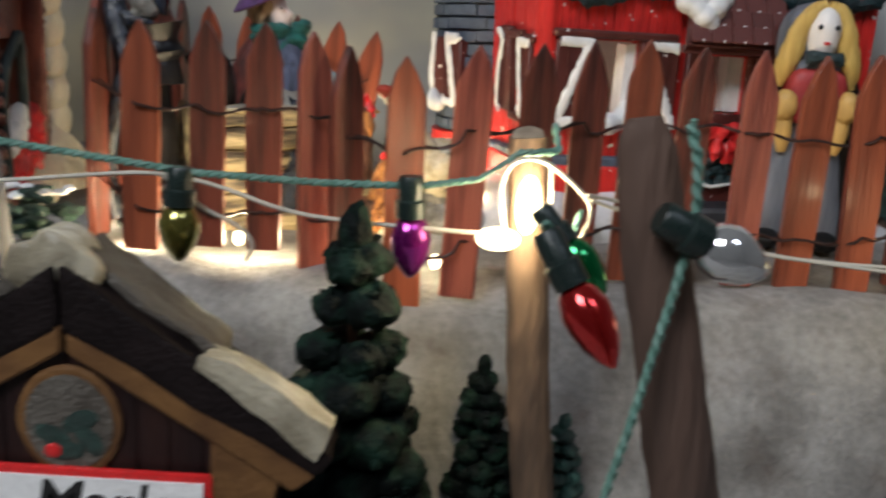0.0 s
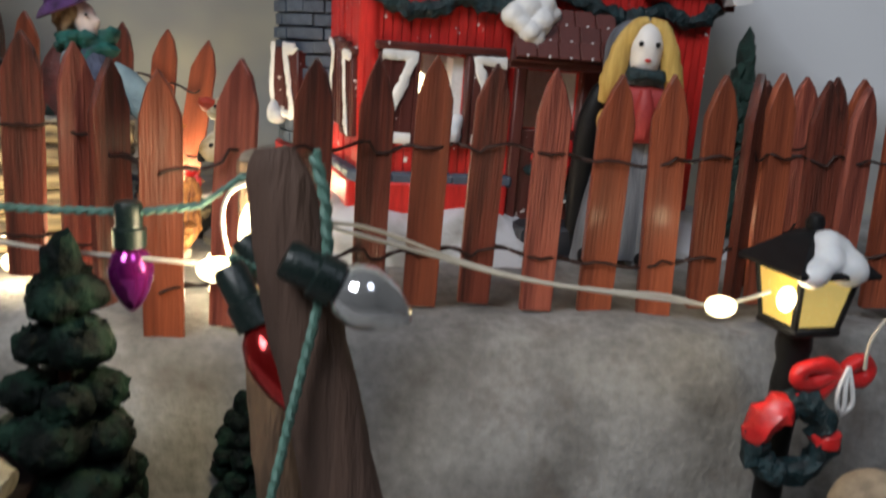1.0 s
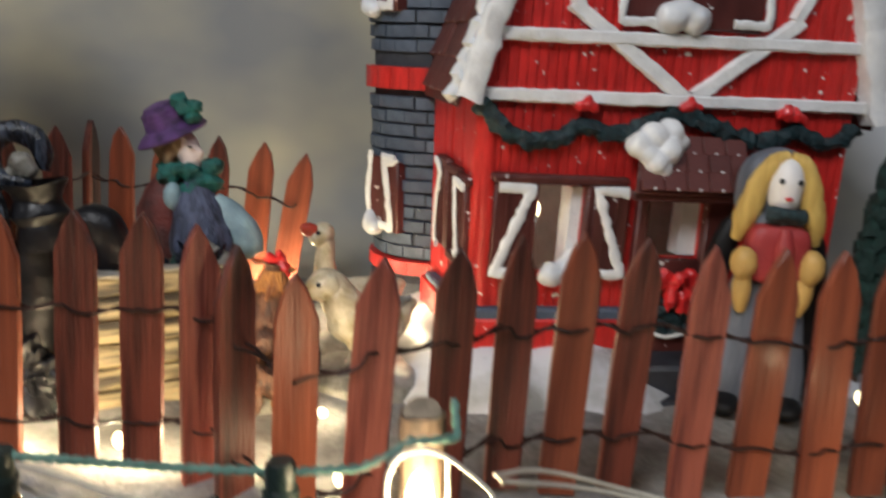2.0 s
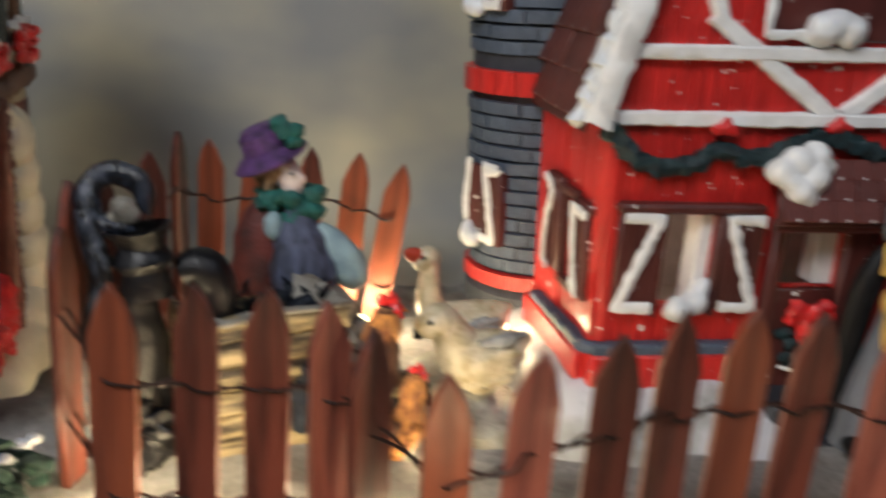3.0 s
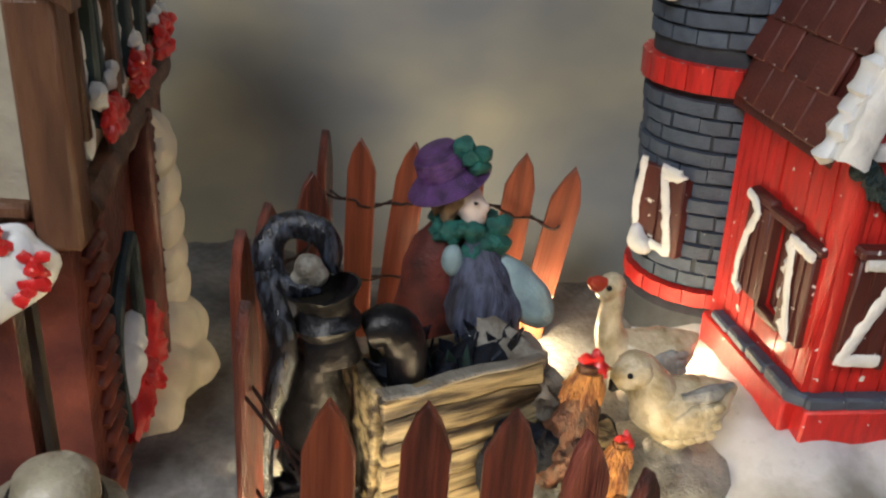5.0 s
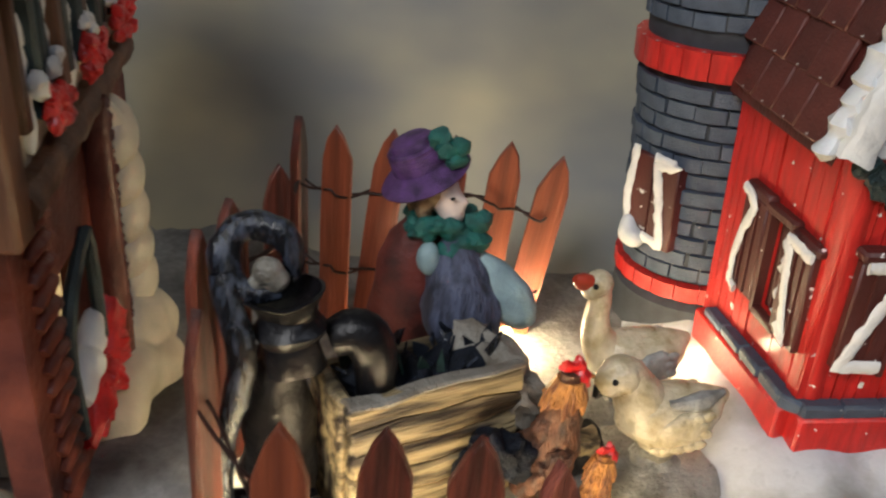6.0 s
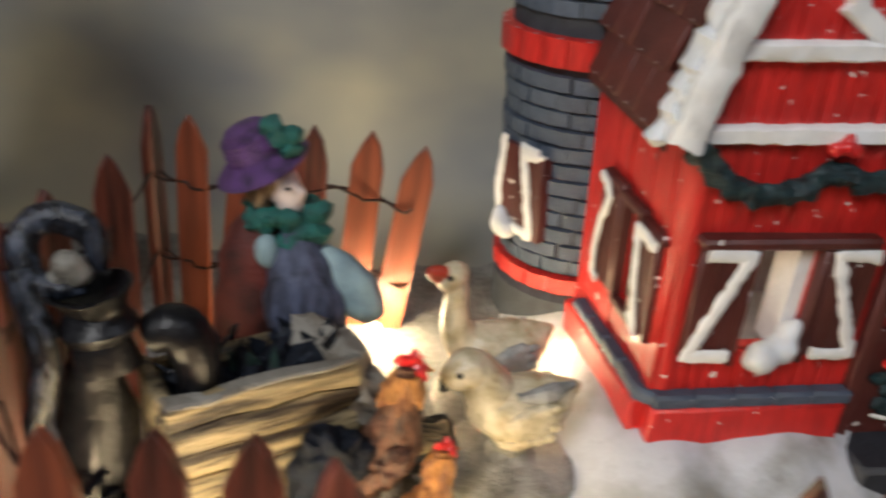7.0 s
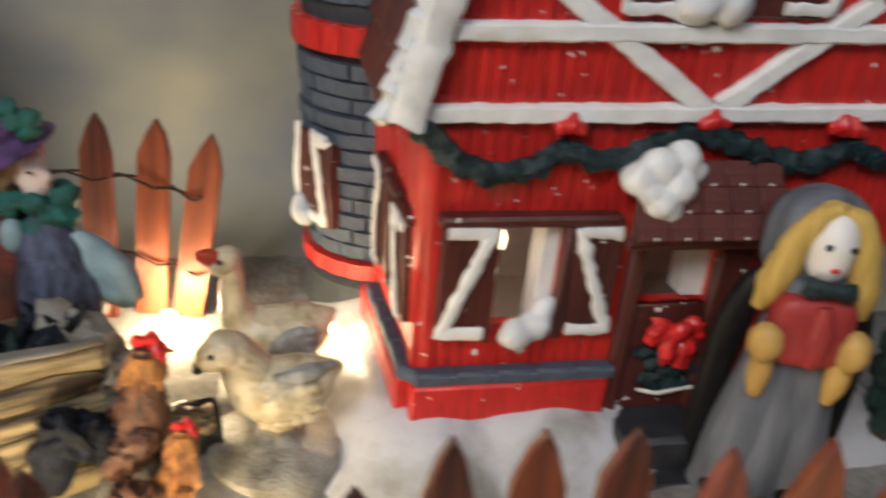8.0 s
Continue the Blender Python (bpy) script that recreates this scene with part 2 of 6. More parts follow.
def sky_material():
    """A painted winter sky: blurred grey clouds over dull yellow-green, plus a painted-in patch of light."""
    m = bpy.data.materials.new("painted_cloud_backdrop")
    m.use_nodes = True
    n, l = m.node_tree.nodes, m.node_tree.links
    b = n["Principled BSDF"]
    tc = n.new("ShaderNodeTexCoord")
    mp = n.new("ShaderNodeMapping")
    mp.inputs["Scale"].default_value = (1, 1, 1.7)
    a = n.new("ShaderNodeTexNoise")
    a.inputs["Scale"].default_value, a.inputs["Detail"].default_value, a.inputs["Roughness"].default_value = 9.0, 3, 0.45
    r = n.new("ShaderNodeValToRGB")
    r.color_ramp.elements[0].position, r.color_ramp.elements[1].position = 0.40, 0.62
    r.color_ramp.elements[0].color, r.color_ramp.elements[1].color = (0.235, 0.235, 0.225, 1), (0.45, 0.41, 0.285, 1)
    f = n.new("ShaderNodeTexNoise")
    f.inputs["Scale"].default_value = 500
    bp = n.new("ShaderNodeBump")
    bp.inputs["Strength"].default_value, bp.inputs["Distance"].default_value = 0.1, 0.0005
    l.new(tc.outputs["Object"], mp.inputs["Vector"])
    l.new(mp.outputs[0], a.inputs["Vector"])
    l.new(a.outputs[0], r.inputs[0])
    # pale patch at upper right: light on the backdrop, put into its colour
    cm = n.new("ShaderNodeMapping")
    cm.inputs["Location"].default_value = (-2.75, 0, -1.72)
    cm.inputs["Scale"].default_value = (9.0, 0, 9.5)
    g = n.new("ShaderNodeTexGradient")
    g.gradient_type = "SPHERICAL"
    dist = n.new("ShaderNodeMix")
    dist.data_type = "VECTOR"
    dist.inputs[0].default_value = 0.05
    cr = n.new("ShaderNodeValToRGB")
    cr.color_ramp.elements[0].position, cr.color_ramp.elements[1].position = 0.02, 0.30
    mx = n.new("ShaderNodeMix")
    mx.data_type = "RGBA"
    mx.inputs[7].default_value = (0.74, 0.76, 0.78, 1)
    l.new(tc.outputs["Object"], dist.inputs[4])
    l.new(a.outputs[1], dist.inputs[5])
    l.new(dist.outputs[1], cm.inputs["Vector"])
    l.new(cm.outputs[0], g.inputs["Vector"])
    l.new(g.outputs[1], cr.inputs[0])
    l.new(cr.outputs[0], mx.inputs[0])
    l.new(r.outputs[0], mx.inputs[6])
    l.new(mx.outputs[2], b.inputs["Base Color"])
    l.new(tc.outputs["Object"], f.inputs["Vector"])
    l.new(f.outputs[0], bp.inputs["Height"])
    l.new(bp.outputs[0], b.inputs["Normal"])
    b.inputs["Roughness"].default_value = 0.7
    return m


GROUND, SKY = ground_material(), sky_material()
ROOMWALL = material("plain_room_plaster", (0.62, 0.60, 0.56), 0.85, var=0.08, scale=3, bump=0.1, bump_scale=60)

# ---- builders ----
ID = Matrix.Identity(4)


def box(bm, c, s, m=ID, bevel=0.0):
    """A box with centre c and full sizes s."""
    r = bmesh.ops.create_cube(bm, size=1.0, matrix=m @ Matrix.LocRotScale(c, None, s))
    if bevel:
        es = list({e for v in r["verts"] for e in v.link_edges})
        bmesh.ops.bevel(bm, geom=es, offset=bevel, segments=1, affect="EDGES", clamp_overlap=True)


def span(bm, a, b, m=ID, bevel=0.0):
    """A box from corner a to corner b."""
    box(bm, [(p + q) / 2 for p, q in zip(a, b)], [abs(q - p) for p, q in zip(a, b)], m, bevel)


def blob(bm, c, r, sub=2, rough=0.0, freq=200.0, m=ID):
    """A lumpy ellipsoid; r is one radius or three."""
    r = (r, r, r) if isinstance(r, (int, float)) else r
    t = bmesh.ops.create_icosphere(bm, subdivisions=sub, radius=1.0)
    o = Vector(c)
    for v in t["verts"]:
        p = Vector((v.co.x * r[0], v.co.y * r[1], v.co.z * r[2]))
        k = 1 + rough * noise.noise((o + p) * freq) + 0.5 * rough * noise.noise((o + p) * freq * 2.3)
        v.co = m @ (o + p * k)
    return t["verts"]


def pillow(bm, c, r, power=0.45, m=ID):
    """A rounded block, between an ellipsoid and a box."""
    t = bmesh.ops.create_icosphere(bm, subdivisions=4, radius=1.0)
    for v in t["verts"]:
        v.co = m @ Vector([c[i] + r[i] * math.copysign(abs(v.co[i]) ** power, v.co[i]) for i in range(3)])


def clump(bm, balls, sub=4, rough=0.0, freq=250.0, m=ID, core=None, soft=3):
    """One closed lump round several balls (centre, radius): the outermost surface as seen from their middle."""
    cs = [(Vector(c), r) for c, r in balls]
    mid = Vector(core) if core else sum((c * r for c, r in cs), Vector()) / sum(r for _, r in cs)
    t = bmesh.ops.create_icosphere(bm, subdivisions=sub, radius=1.0)
    reach = {}
    for v in t["verts"]:
        d, best = v.co.normalized(), 0.0004
        for c, r in cs:
            o = mid - c
            bq = o.dot(d)
            disc = bq * bq - (o.dot(o) - r * r)
            if disc > 0:
                best = max(best, -bq + math.sqrt(disc))
        reach[v] = best
    for _ in range(soft):
        reach = {v: 0.4 * r + 0.6 * sum(reach[e.other_vert(v)] for e in v.link_edges) / len(v.link_edges) for v, r in reach.items()}
    for v, best in reach.items():
        d = v.co.normalized()
        p = mid + d * best
        if rough:
            p += d * best * rough * noise.noise(p * freq)
        v.co = m @ p


def sweep(bm, pts, rad, n=8, flat=1.0, rough=0.0, freq=300.0, m=ID, smooth=0):
    """A tube along pts; rad is one radius or one for each point; flat squeezes it across its second axis."""
    ps = [Vector(p) for p in pts]
    rs = list(rad) if isinstance(rad, (list, tuple)) else [rad] * len(ps)
    for _ in range(smooth):
        q, qr = [ps[0]], [rs[0]]
        for i in range(len(ps) - 1):
            q += [ps[i].lerp(ps[i + 1], 0.25), ps[i].lerp(ps[i + 1], 0.75)]
            qr += [rs[i] * 0.75 + rs[i + 1] * 0.25, rs[i] * 0.25 + rs[i + 1] * 0.75]
        ps, rs = q + [ps[-1]], qr + [rs[-1]]
    rings, side = [], None
    for i, p in enumerate(ps):
        d = (ps[min(i + 1, len(ps) - 1)] - ps[max(i - 1, 0)]).normalized()
        if side is None:
            side = d.cross(Vector((0, 1, 0)))
            if side.length < 0.2:
                side = d.cross(Vector((1, 0, 0)))
        side = (side - d * side.dot(d)).normalized()
        up = d.cross(side)
        ring = []
        for k in range(n):
            a = 2 * math.pi * k / n
            off = (side * math.cos(a) + up * math.sin(a) * flat) * rs[i]
            if rough:
                off *= 1 + rough * noise.noise((p + off) * freq)
            ring.append(bm.verts.new(m @ (p + off)))
        rings.append(ring)
    for a, b in zip(rings, rings[1:]):
        for k in range(n):
            bm.faces.new((a[k], a[(k + 1) % n], b[(k + 1) % n], b[k]))
    bm.faces.new(rings[0][::-1])
    bm.faces.new(rings[-1])


def lathe(bm, prof, n=16, m=ID):
    """A turned shape from (radius, height) pairs."""
    rings = [[bm.verts.new(m @ Vector((r * math.cos(2 * math.pi * k / n), r * math.sin(2 * math.pi * k / n), z))) for k in range(n)] for r, z in prof]
    for a, b in zip(rings, rings[1:]):
        for k in range(n):
            bm.faces.new((a[k], a[(k + 1) % n], b[(k + 1) % n], b[k]))
    bm.faces.new(rings[0][::-1])
    bm.faces.new(rings[-1])


def slab(bm, outline, y0, y1, m=ID, bevel=0.0):
    """An outline in x and z, made solid from y0 to y1."""
    a = [bm.verts.new(m @ Vector((x, y0, z))) for x, z in outline]
    b = [bm.verts.new(m @ Vector((x, y1, z))) for x, z in outline]
    fs = [bm.faces.new(a), bm.faces.new(b[::-1])]
    k = len(a)
    for i in range(k):
        fs.append(bm.faces.new((a[i], b[i], b[(i + 1) % k], a[(i + 1) % k])))
    if bevel:
        es = list({e for f in fs for e in f.edges})
        bmesh.ops.bevel(bm, geom=es, offset=bevel, segments=1, affect="EDGES", clamp_overlap=True)


def jitter(bm, amount, freq=250.0):
    for v in bm.verts:
        v.co += noise.noise_vector(v.co * freq) * amount


def data(name, bm, mats, smooth=True, angle=40):
    bmesh.ops.recalc_face_normals(bm, faces=bm.faces)
    me = bpy.data.meshes.new(name)
    bm.to_mesh(me)
    bm.free()
    for mt in mats if isinstance(mats, (list, tuple)) else [mats]:
        me.materials.append(mt)
    if smooth:
        me.polygons.foreach_set("use_smooth", [True] * len(me.polygons))
        me.set_sharp_from_angle(angle=radians(angle))
    return me


def part(name, bm, mat, parent, label="", smooth=True):
    ob = new(name, data(name, bm, mat, smooth))
    ob.parent = parent
    if label:
        tagged(ob, label)
    return ob


def thing(name, m, label, category, group="", kind=""):
    ob = new(name)
    ob.empty_display_size = 0.01
    ob.matrix_basis = m
    return tagged(ob, label, category, group, kind)


def solid(name, bm, mat, m, label, category, group="", kind=""):
    ob = new(name, data(name, bm, mat))
    ob.matrix_basis = m
    return tagged(ob, label, category, group, kind)


def B():
    return bmesh.new()


def paint(bm, start, index):
    """Gives all faces made since start the material slot index."""
    bm.faces.ensure_lookup_table()
    for i in range(start, len(bm.faces)):
        bm.faces[i].material_index = index
    return len(bm.faces)


# ---- setting ----
def height(x, y):
    """The snow fleece: a plateau behind the fence, falling steeply in front of it."""
    edge = float(np.interp(x, (-0.36, -0.10, -0.03, -0.02, 0.018, 0.03, 0.13, 0.15, 0.42), (0.222, 0.222, 0.218, 0.206, 0.206, 0.217, 0.224, 0.230, 0.236)))
    top = 0.0165 + 0.006 * min(1, max(0, (y - 0.30) / 0.12)) + 0.004 * math.exp(-((y - 0.232) / 0.012) ** 2)
    t = min(1, max(0, (edge - y) / 0.040))
    t = t * t * (3 - 2 * t)
    z = top * (1 - t) - 0.055 * t
    return z + 0.0022 * noise.noise(Vector((x * 30, y * 30, 1))) + 0.0008 * noise.noise(Vector((x * 110, y * 110, 3)))


bm = B()
nx, ny = 150, 110
x0, x1, y0, y1 = -0.36, 0.42, -0.02, 0.458
grid = [[bm.verts.new((x0 + (x1 - x0) * i / nx, y0 + (y1 - y0) * j / ny, height(x0 + (x1 - x0) * i / nx, y0 + (y1 - y0) * j / ny))) for i in range(nx + 1)] for j in range(ny + 1)]
for j in range(ny):
    for i in range(nx):
        bm.faces.new((grid[j][i], grid[j][i + 1], grid[j + 1][i + 1], grid[j + 1][i]))
tagged(new("ground", data("ground", bm, GROUND)), "grey-white fleece snow sheet draped over a raised display", "ground", kind="structure")

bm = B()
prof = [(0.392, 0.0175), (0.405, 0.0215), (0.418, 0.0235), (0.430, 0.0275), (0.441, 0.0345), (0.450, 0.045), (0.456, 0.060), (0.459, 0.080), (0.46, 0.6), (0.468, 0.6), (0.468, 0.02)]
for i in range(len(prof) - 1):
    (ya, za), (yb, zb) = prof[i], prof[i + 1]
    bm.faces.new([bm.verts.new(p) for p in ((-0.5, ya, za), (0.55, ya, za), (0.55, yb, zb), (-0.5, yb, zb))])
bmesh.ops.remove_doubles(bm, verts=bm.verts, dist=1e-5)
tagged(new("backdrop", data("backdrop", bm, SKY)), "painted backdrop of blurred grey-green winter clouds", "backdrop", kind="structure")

for nm, a, b in (("floor", (-2.5, -3.0, -0.80), (2.5, 1.2, -0.75)), ("wall_south", (-2.5, -3.1, -0.75), (2.5, -3.0, 2.0)), ("wall_north", (-2.5, 1.2, -0.75), (2.5, 1.3, 2.0)),
                 ("wall_west", (-2.6, -3.0, -0.75), (-2.5, 1.2, 2.0)), ("wall_east", (2.5, -3.0, -0.75), (2.6, 1.2, 2.0)), ("ceiling", (-2.5, -3.0, 2.0), (2.5, 1.2, 2.08))):
    bm = B()
    span(bm, a, b)
    tagged(new(nm, data(nm, bm, ROOMWALL, smooth=False)), "plain pale plaster of the room", nm.split("_")[0], kind="structure")

bm = B()
span(bm, (-0.5, -0.02, -0.085), (0.55, 0.47, -0.062), bevel=0.002)
for sx in (-0.46, 0.51):
    for sy in (0.02, 0.43):
        span(bm, (sx - 0.02, sy - 0.02, -0.75), (sx + 0.02, sy + 0.02, -0.085))
solid("display_table", bm, OCHRE, ID, "plain wooden table under the snow sheet", "table")

# ---- red barn ----
BARN = pose(0.0364, 0.3131, 0.0309, 0, 0, 11.2)
barn = thing("barn_house", BARN, "glossy red ceramic barn house with white trim and round stone tower", "model house")
EAVE = [(-0.0085, 0.080), (0.0105, 0.146), (0.065, 0.182), (0.1195, 0.146), (0.1385, 0.080)]


def gable(u):
    for (a, za), (b, zb) in zip(EAVE, EAVE[1:]):
        if a <= u <= b:
            return za + (zb - za) * (u - a) / (b - a)
    return 0.08


def plank_wall(wall, bm, u0, u1, bottom, top, openings, step, m=ID, thick=0.005):
    """Narrow upright boards side by side, with holes (ua, ub, wa, wb) left open."""
    cuts = {u0, u1}
    for ua, ub, _, _ in openings:
        cuts |= {ua, ub}
    cuts = sorted(cuts)
    rnd = random.Random(5)
    for a, b in zip(cuts, cuts[1:]):
        k = max(1, round((b - a) / step))
        for i in range(k):
            p, q = a + (b - a) * i / k, a + (b - a) * (i + 1) / k
            mid = (p + q) / 2
            proud = -0.0004 - 0.0005 * rnd.random()
            runs = [(bottom(mid), top(mid))]
            for ua, ub, wa, wb in openings:
                if ua - 1e-6 <= mid <= ub + 1e-6:
                    runs = [r for lo, hi in runs for r in ((lo, wa), (wb, hi)) if r[1] > r[0]]
            for lo, hi in runs:
                g = 0.00018
                bd = B()
                slab(bd, [(p + g, lo), (p + 2 * g, lo), (q - g, lo), (q - g, hi), (q - 2 * g, hi), (p + g, hi)], proud, 0.0012, m)
                part("board", bd, RED, wall, smooth=False)
                span(bm, (p, 0.0003, lo), (q, thick - 0.0002, hi), m)


bm = B()
fw = new("front_wall")
fw.parent = barn
tagged(fw, "red vertical-board front wall with gable")
plank_wall(fw, bm, 0.0, 0.130, lambda u: -0.006 + 0.003 * math.sin(u * 160), lambda u: gable(u) - 0.004, [(0.0192, 0.0360, 0.024, 0.054), (0.0587, 0.0797, 0.0300, 0.0508)], 0.0031)
part("backing", bm, RED, fw)
DEPTH = 0.056
LEAN = Matrix.Translation((0.0022, 0, 0)) @ Matrix.Rotation(radians(-2.2), 4, "Y") @ Matrix.Rotation(radians(3.0), 4, "Z")
SIDE = LEAN @ Matrix(((0, 1, 0, 0), (-1, 0, 0, DEPTH), (0, 0, 1, 0), (0, 0, 0, 1)))
bm = B()
sdw = new("side_wall")
sdw.parent = barn
tagged(sdw, "red board side wall")
plank_wall(sdw, bm, 0.000, DEPTH - 0.0005, lambda u: -0.006 + 0.003 * math.sin(u * 190), lambda u: 0.088, [(0.0300, 0.0395, 0.0255, 0.0535)], 0.0046, SIDE)
part("backing", bm, RED, sdw)
bm = B()
span(bm, (0.1255, 0.005, -0.01), (0.130, DEPTH, 0.088))
span(bm, (0.004, DEPTH - 0.005, -0.01), (0.1255, DEPTH, 0.088))
part("rear_walls", bm, RED, barn)
bm = B()
span(bm, (0.007, 0.005, 0.012), (0.125, DEPTH - 0.006, 0.0145))
span(bm, (0.007, 0.045, 0.0145), (0.125, 0.047, 0.085))
part("inside_wall", bm, WHITE, barn, "pale unpainted inside")
bm = B()
lathe(bm, [(0.0046, -0.006), (0.0046, 0.040), (0.0046, 0.086)], 20, pose(0.0052, 0.0032, 0, 0, -2.2, 0))
jitter(bm, 0.0003, 200)
part("corner_post", bm, RED, barn, "smooth rounded red corner")

# roof: two pitches each side with separate shingles on the one that is seen
bm = B()
for (a, za), (b, zb) in zip(EAVE, EAVE[1:]):
    slab(bm, [(a, za - 0.003), (b, zb - 0.003), (b, zb), (a, za)], -0.001, DEPTH)
roof = part("roof", bm, BROWN, barn, "dark brown gambrel roof")
(a, za), (b, zb) = EAVE[0], EAVE[1]
run = math.hypot(b - a, zb - za)
ROOFM = Matrix(((0, (b - a) / run, -(zb - za) / run, a), (1, 0, 0, 0), (0, (zb - za) / run, (b - a) / run, za), (0, 0, 0, 1)))
sw, sh = 0.0123, 0.0118
bm = B()
slab(bm, [(0, 0.0), (sw - 0.0006, 0.0), (sw - 0.0006, 0.0016), (0, 0.0016)], 0, sh + 0.001, bevel=0.0004)
tile = data("shingle", bm, SHINGLE)
rnd = random.Random(2)
for row in range(6):
    for colm in range(7):
        u = 0.003 + colm * sw - (row % 2) * sw * 0.5
        if u < -0.002 or u + sw > DEPTH + 0.004 or row * sh > run - 0.006:
            continue
        t = new("shingle", tile)
        t.parent = roof
        t.matrix_basis = ROOFM @ pose(u, row * sh, 0.0005 + 0.0006 * rnd.random(), -5 + 2 * rnd.random(), 1.5 * (rnd.random() - 0.5), 3 * (rnd.random() - 0.5))


def stroke(name, pts, width, parent, mat=WHITE, y=-0.0025, flat=0.45, rough=0.55, label=""):
    """A rough brushed bead of thick paint along points of the front (u, w)."""
    fine = []
    for (ax, az), (bx, bz) in zip(pts, pts[1:]):
        k = max(2, int(math.hypot(bx - ax, bz - az) / 0.0014))
        fine += [(ax + (bx - ax) * i / k, y, az + (bz - az) * i / k) for i in range(k)]
    fine.append((pts[-1][0], y, pts[-1][1]))
    b = B()
    sweep(b, fine, width / 2, 8, flat, rough, 420)
    return part(name, b, mat, parent, label)


def strip(name, a, b, width, parent, mat=WHITE, y0=-0.004, y1=0.0, label="", rough=0.0005):
    """A flat timber between two points of the front, with a hand-painted edge."""
    (ax, az), (bx, bz) = a, b
    d = Vector((bx - ax, 0, bz - az))
    length = d.length
    d.normalize()
    n = Vector((-d.z, 0, d.x))
    k = max(3, int(length / 0.003))
    bm = B()
    rows = []
    for i in range(k + 1):
        c = Vector((ax, 0, az)) + d * (length * i / k)
        w = width / 2
        rows.append([bm.verts.new(c + n * s * w + Vector((0, y, 0))) for s, y in ((-1, y1), (-1, y0 + 0.0008), (-0.72, y0), (0.72, y0), (1, y0 + 0.0008), (1, y1))])
    for p, q in zip(rows, rows[1:]):
        for j in range(6):
            bm.faces.new((p[j], p[(j + 1) % 6], q[(j + 1) % 6], q[j]))
    bm.faces.new(rows[0])
    bm.faces.new(rows[-1][::-1])
    jitter(bm, rough, 330)
    return part(name, bm, mat, parent, label)


strip("beam", (-0.003, 0.0818), (0.133, 0.0846), 0.0042, barn, label="long white painted beam")
strip("beam", (0.003, 0.1004), (0.127, 0.1040), 0.0042, barn)
strip("bargeboard", (-0.0066, 0.080), (0.0125, 0.150), 0.0078, barn, y0=-0.007, y1=0.001, label="rough white snowy bargeboard", rough=0.0012)
strip("bargeboard", (0.1385, 0.080), (0.1175, 0.150), 0.0085, barn, y0=-0.007, y1=0.001, rough=0.0012)
strip("bargeboard", (0.010, 0.146), (0.065, 0.184), 0.0075, barn, y0=-0.007, y1=0.001, rough=0.001)
strip("bargeboard", (0.120, 0.146), (0.065, 0.184), 0.0075, barn, y0=-0.007, y1=0.001, rough=0.001)
strip("brace", (0.0660, 0.0842), (0.0250, 0.1112), 0.0048, barn, label="white diagonal brace", y0=-0.0035)
strip("brace", (0.0695, 0.0845), (0.1045, 0.1112), 0.0048, barn, y0=-0.0035)
strip("brace", (0.0285, 0.1085), (0.012, 0.142), 0.0045, barn, y0=-0.0035)
strip("brace", (0.102, 0.111), (0.117, 0.140), 0.0045, barn, y0=-0.0035)

# icicled snow along the edge of the roof, lumps on the left bargeboard
bm = B()
rnd = random.Random(8)
edge = []
for i in range(46):
    f = i / 45
    edge.append((-0.0098 + 0.0195 * f - 0.0013 * abs(math.sin(i * 0.95)) - 0.0012 * rnd.random(), -0.001, 0.0795 + 0.070 * f))
sweep(bm, edge, [0.0016 + 0.0012 * abs(math.sin(i * 0.95 + 0.4)) * rnd.random() for i in range(46)], 10, 1.5, 0.5, 330)
part("snow_edge", bm, SNOW, barn, "lumpy white snow on the roof edge")


def z_shutter(u0, u1, w0, w1, parent, flip=False):
    """A brown shutter with a white brushed Z."""
    bm = B()
    span(bm, (u0, -0.0036, w0), (u1, 0.0, w1), bevel=0.0005)
    for i in range(1, 3):
        u = u0 + (u1 - u0) * i / 3
        span(bm, (u - 0.0004, -0.0041, w0 + 0.001), (u + 0.0004, -0.003, w1 - 0.001))
    jitter(bm, 0.0002)
    sh_ = part("shutter", bm, BROWN, parent, "dark brown board shutter")
    a, b = (u0 + 0.001, u1 - 0.0008) if not flip else (u1 - 0.001, u0 + 0.0008)
    stroke("shutter_trim", [(a, w1 - 0.001), (b, w1 - 0.001), (a, w0 + 0.0012), (b, w0 + 0.0012)], 0.0035, sh_, y=-0.0043, label="white brushed trim")
    return sh_


win = thing("window", ID, "", "")
win.parent = barn
tagged(win, "dark brown shuttered window with snow on its sill")
bm = B()
span(bm, (0.0035, -0.0052, 0.0545), (0.050, 0.0, 0.0575), bevel=0.0008)
span(bm, (0.0178, -0.0042, 0.022), (0.0192, 0.0, 0.0545))
span(bm, (0.0361, -0.0042, 0.022), (0.0384, 0.0, 0.0545), bevel=0.0006)
jitter(bm, 0.0004)
part("window_frame", bm, BROWN, win)
z_shutter(0.0050, 0.0180, 0.0238, 0.0542, win)
z_shutter(0.0386, 0.0512, 0.0240, 0.0538, win, True)
bm = B()
span(bm, (0.0318, 0.0003, 0.024), (0.0359, 0.010, 0.0535))
jitter(bm, 0.0008, 500)
part("window_reveal", bm, WHITE, win, "white snowy window reveal")
bm = B()
clump(bm, (((0.0252, -0.0055, 0.0248), 0.0044), ((0.0310, -0.0040, 0.0268), 0.0042), ((0.0335, -0.002, 0.031), 0.0034), ((0.028, -0.003, 0.0245), 0.0035)), 4, 0.15)
part("snow_clump", bm, SNOW, win, "round clump of white snow")

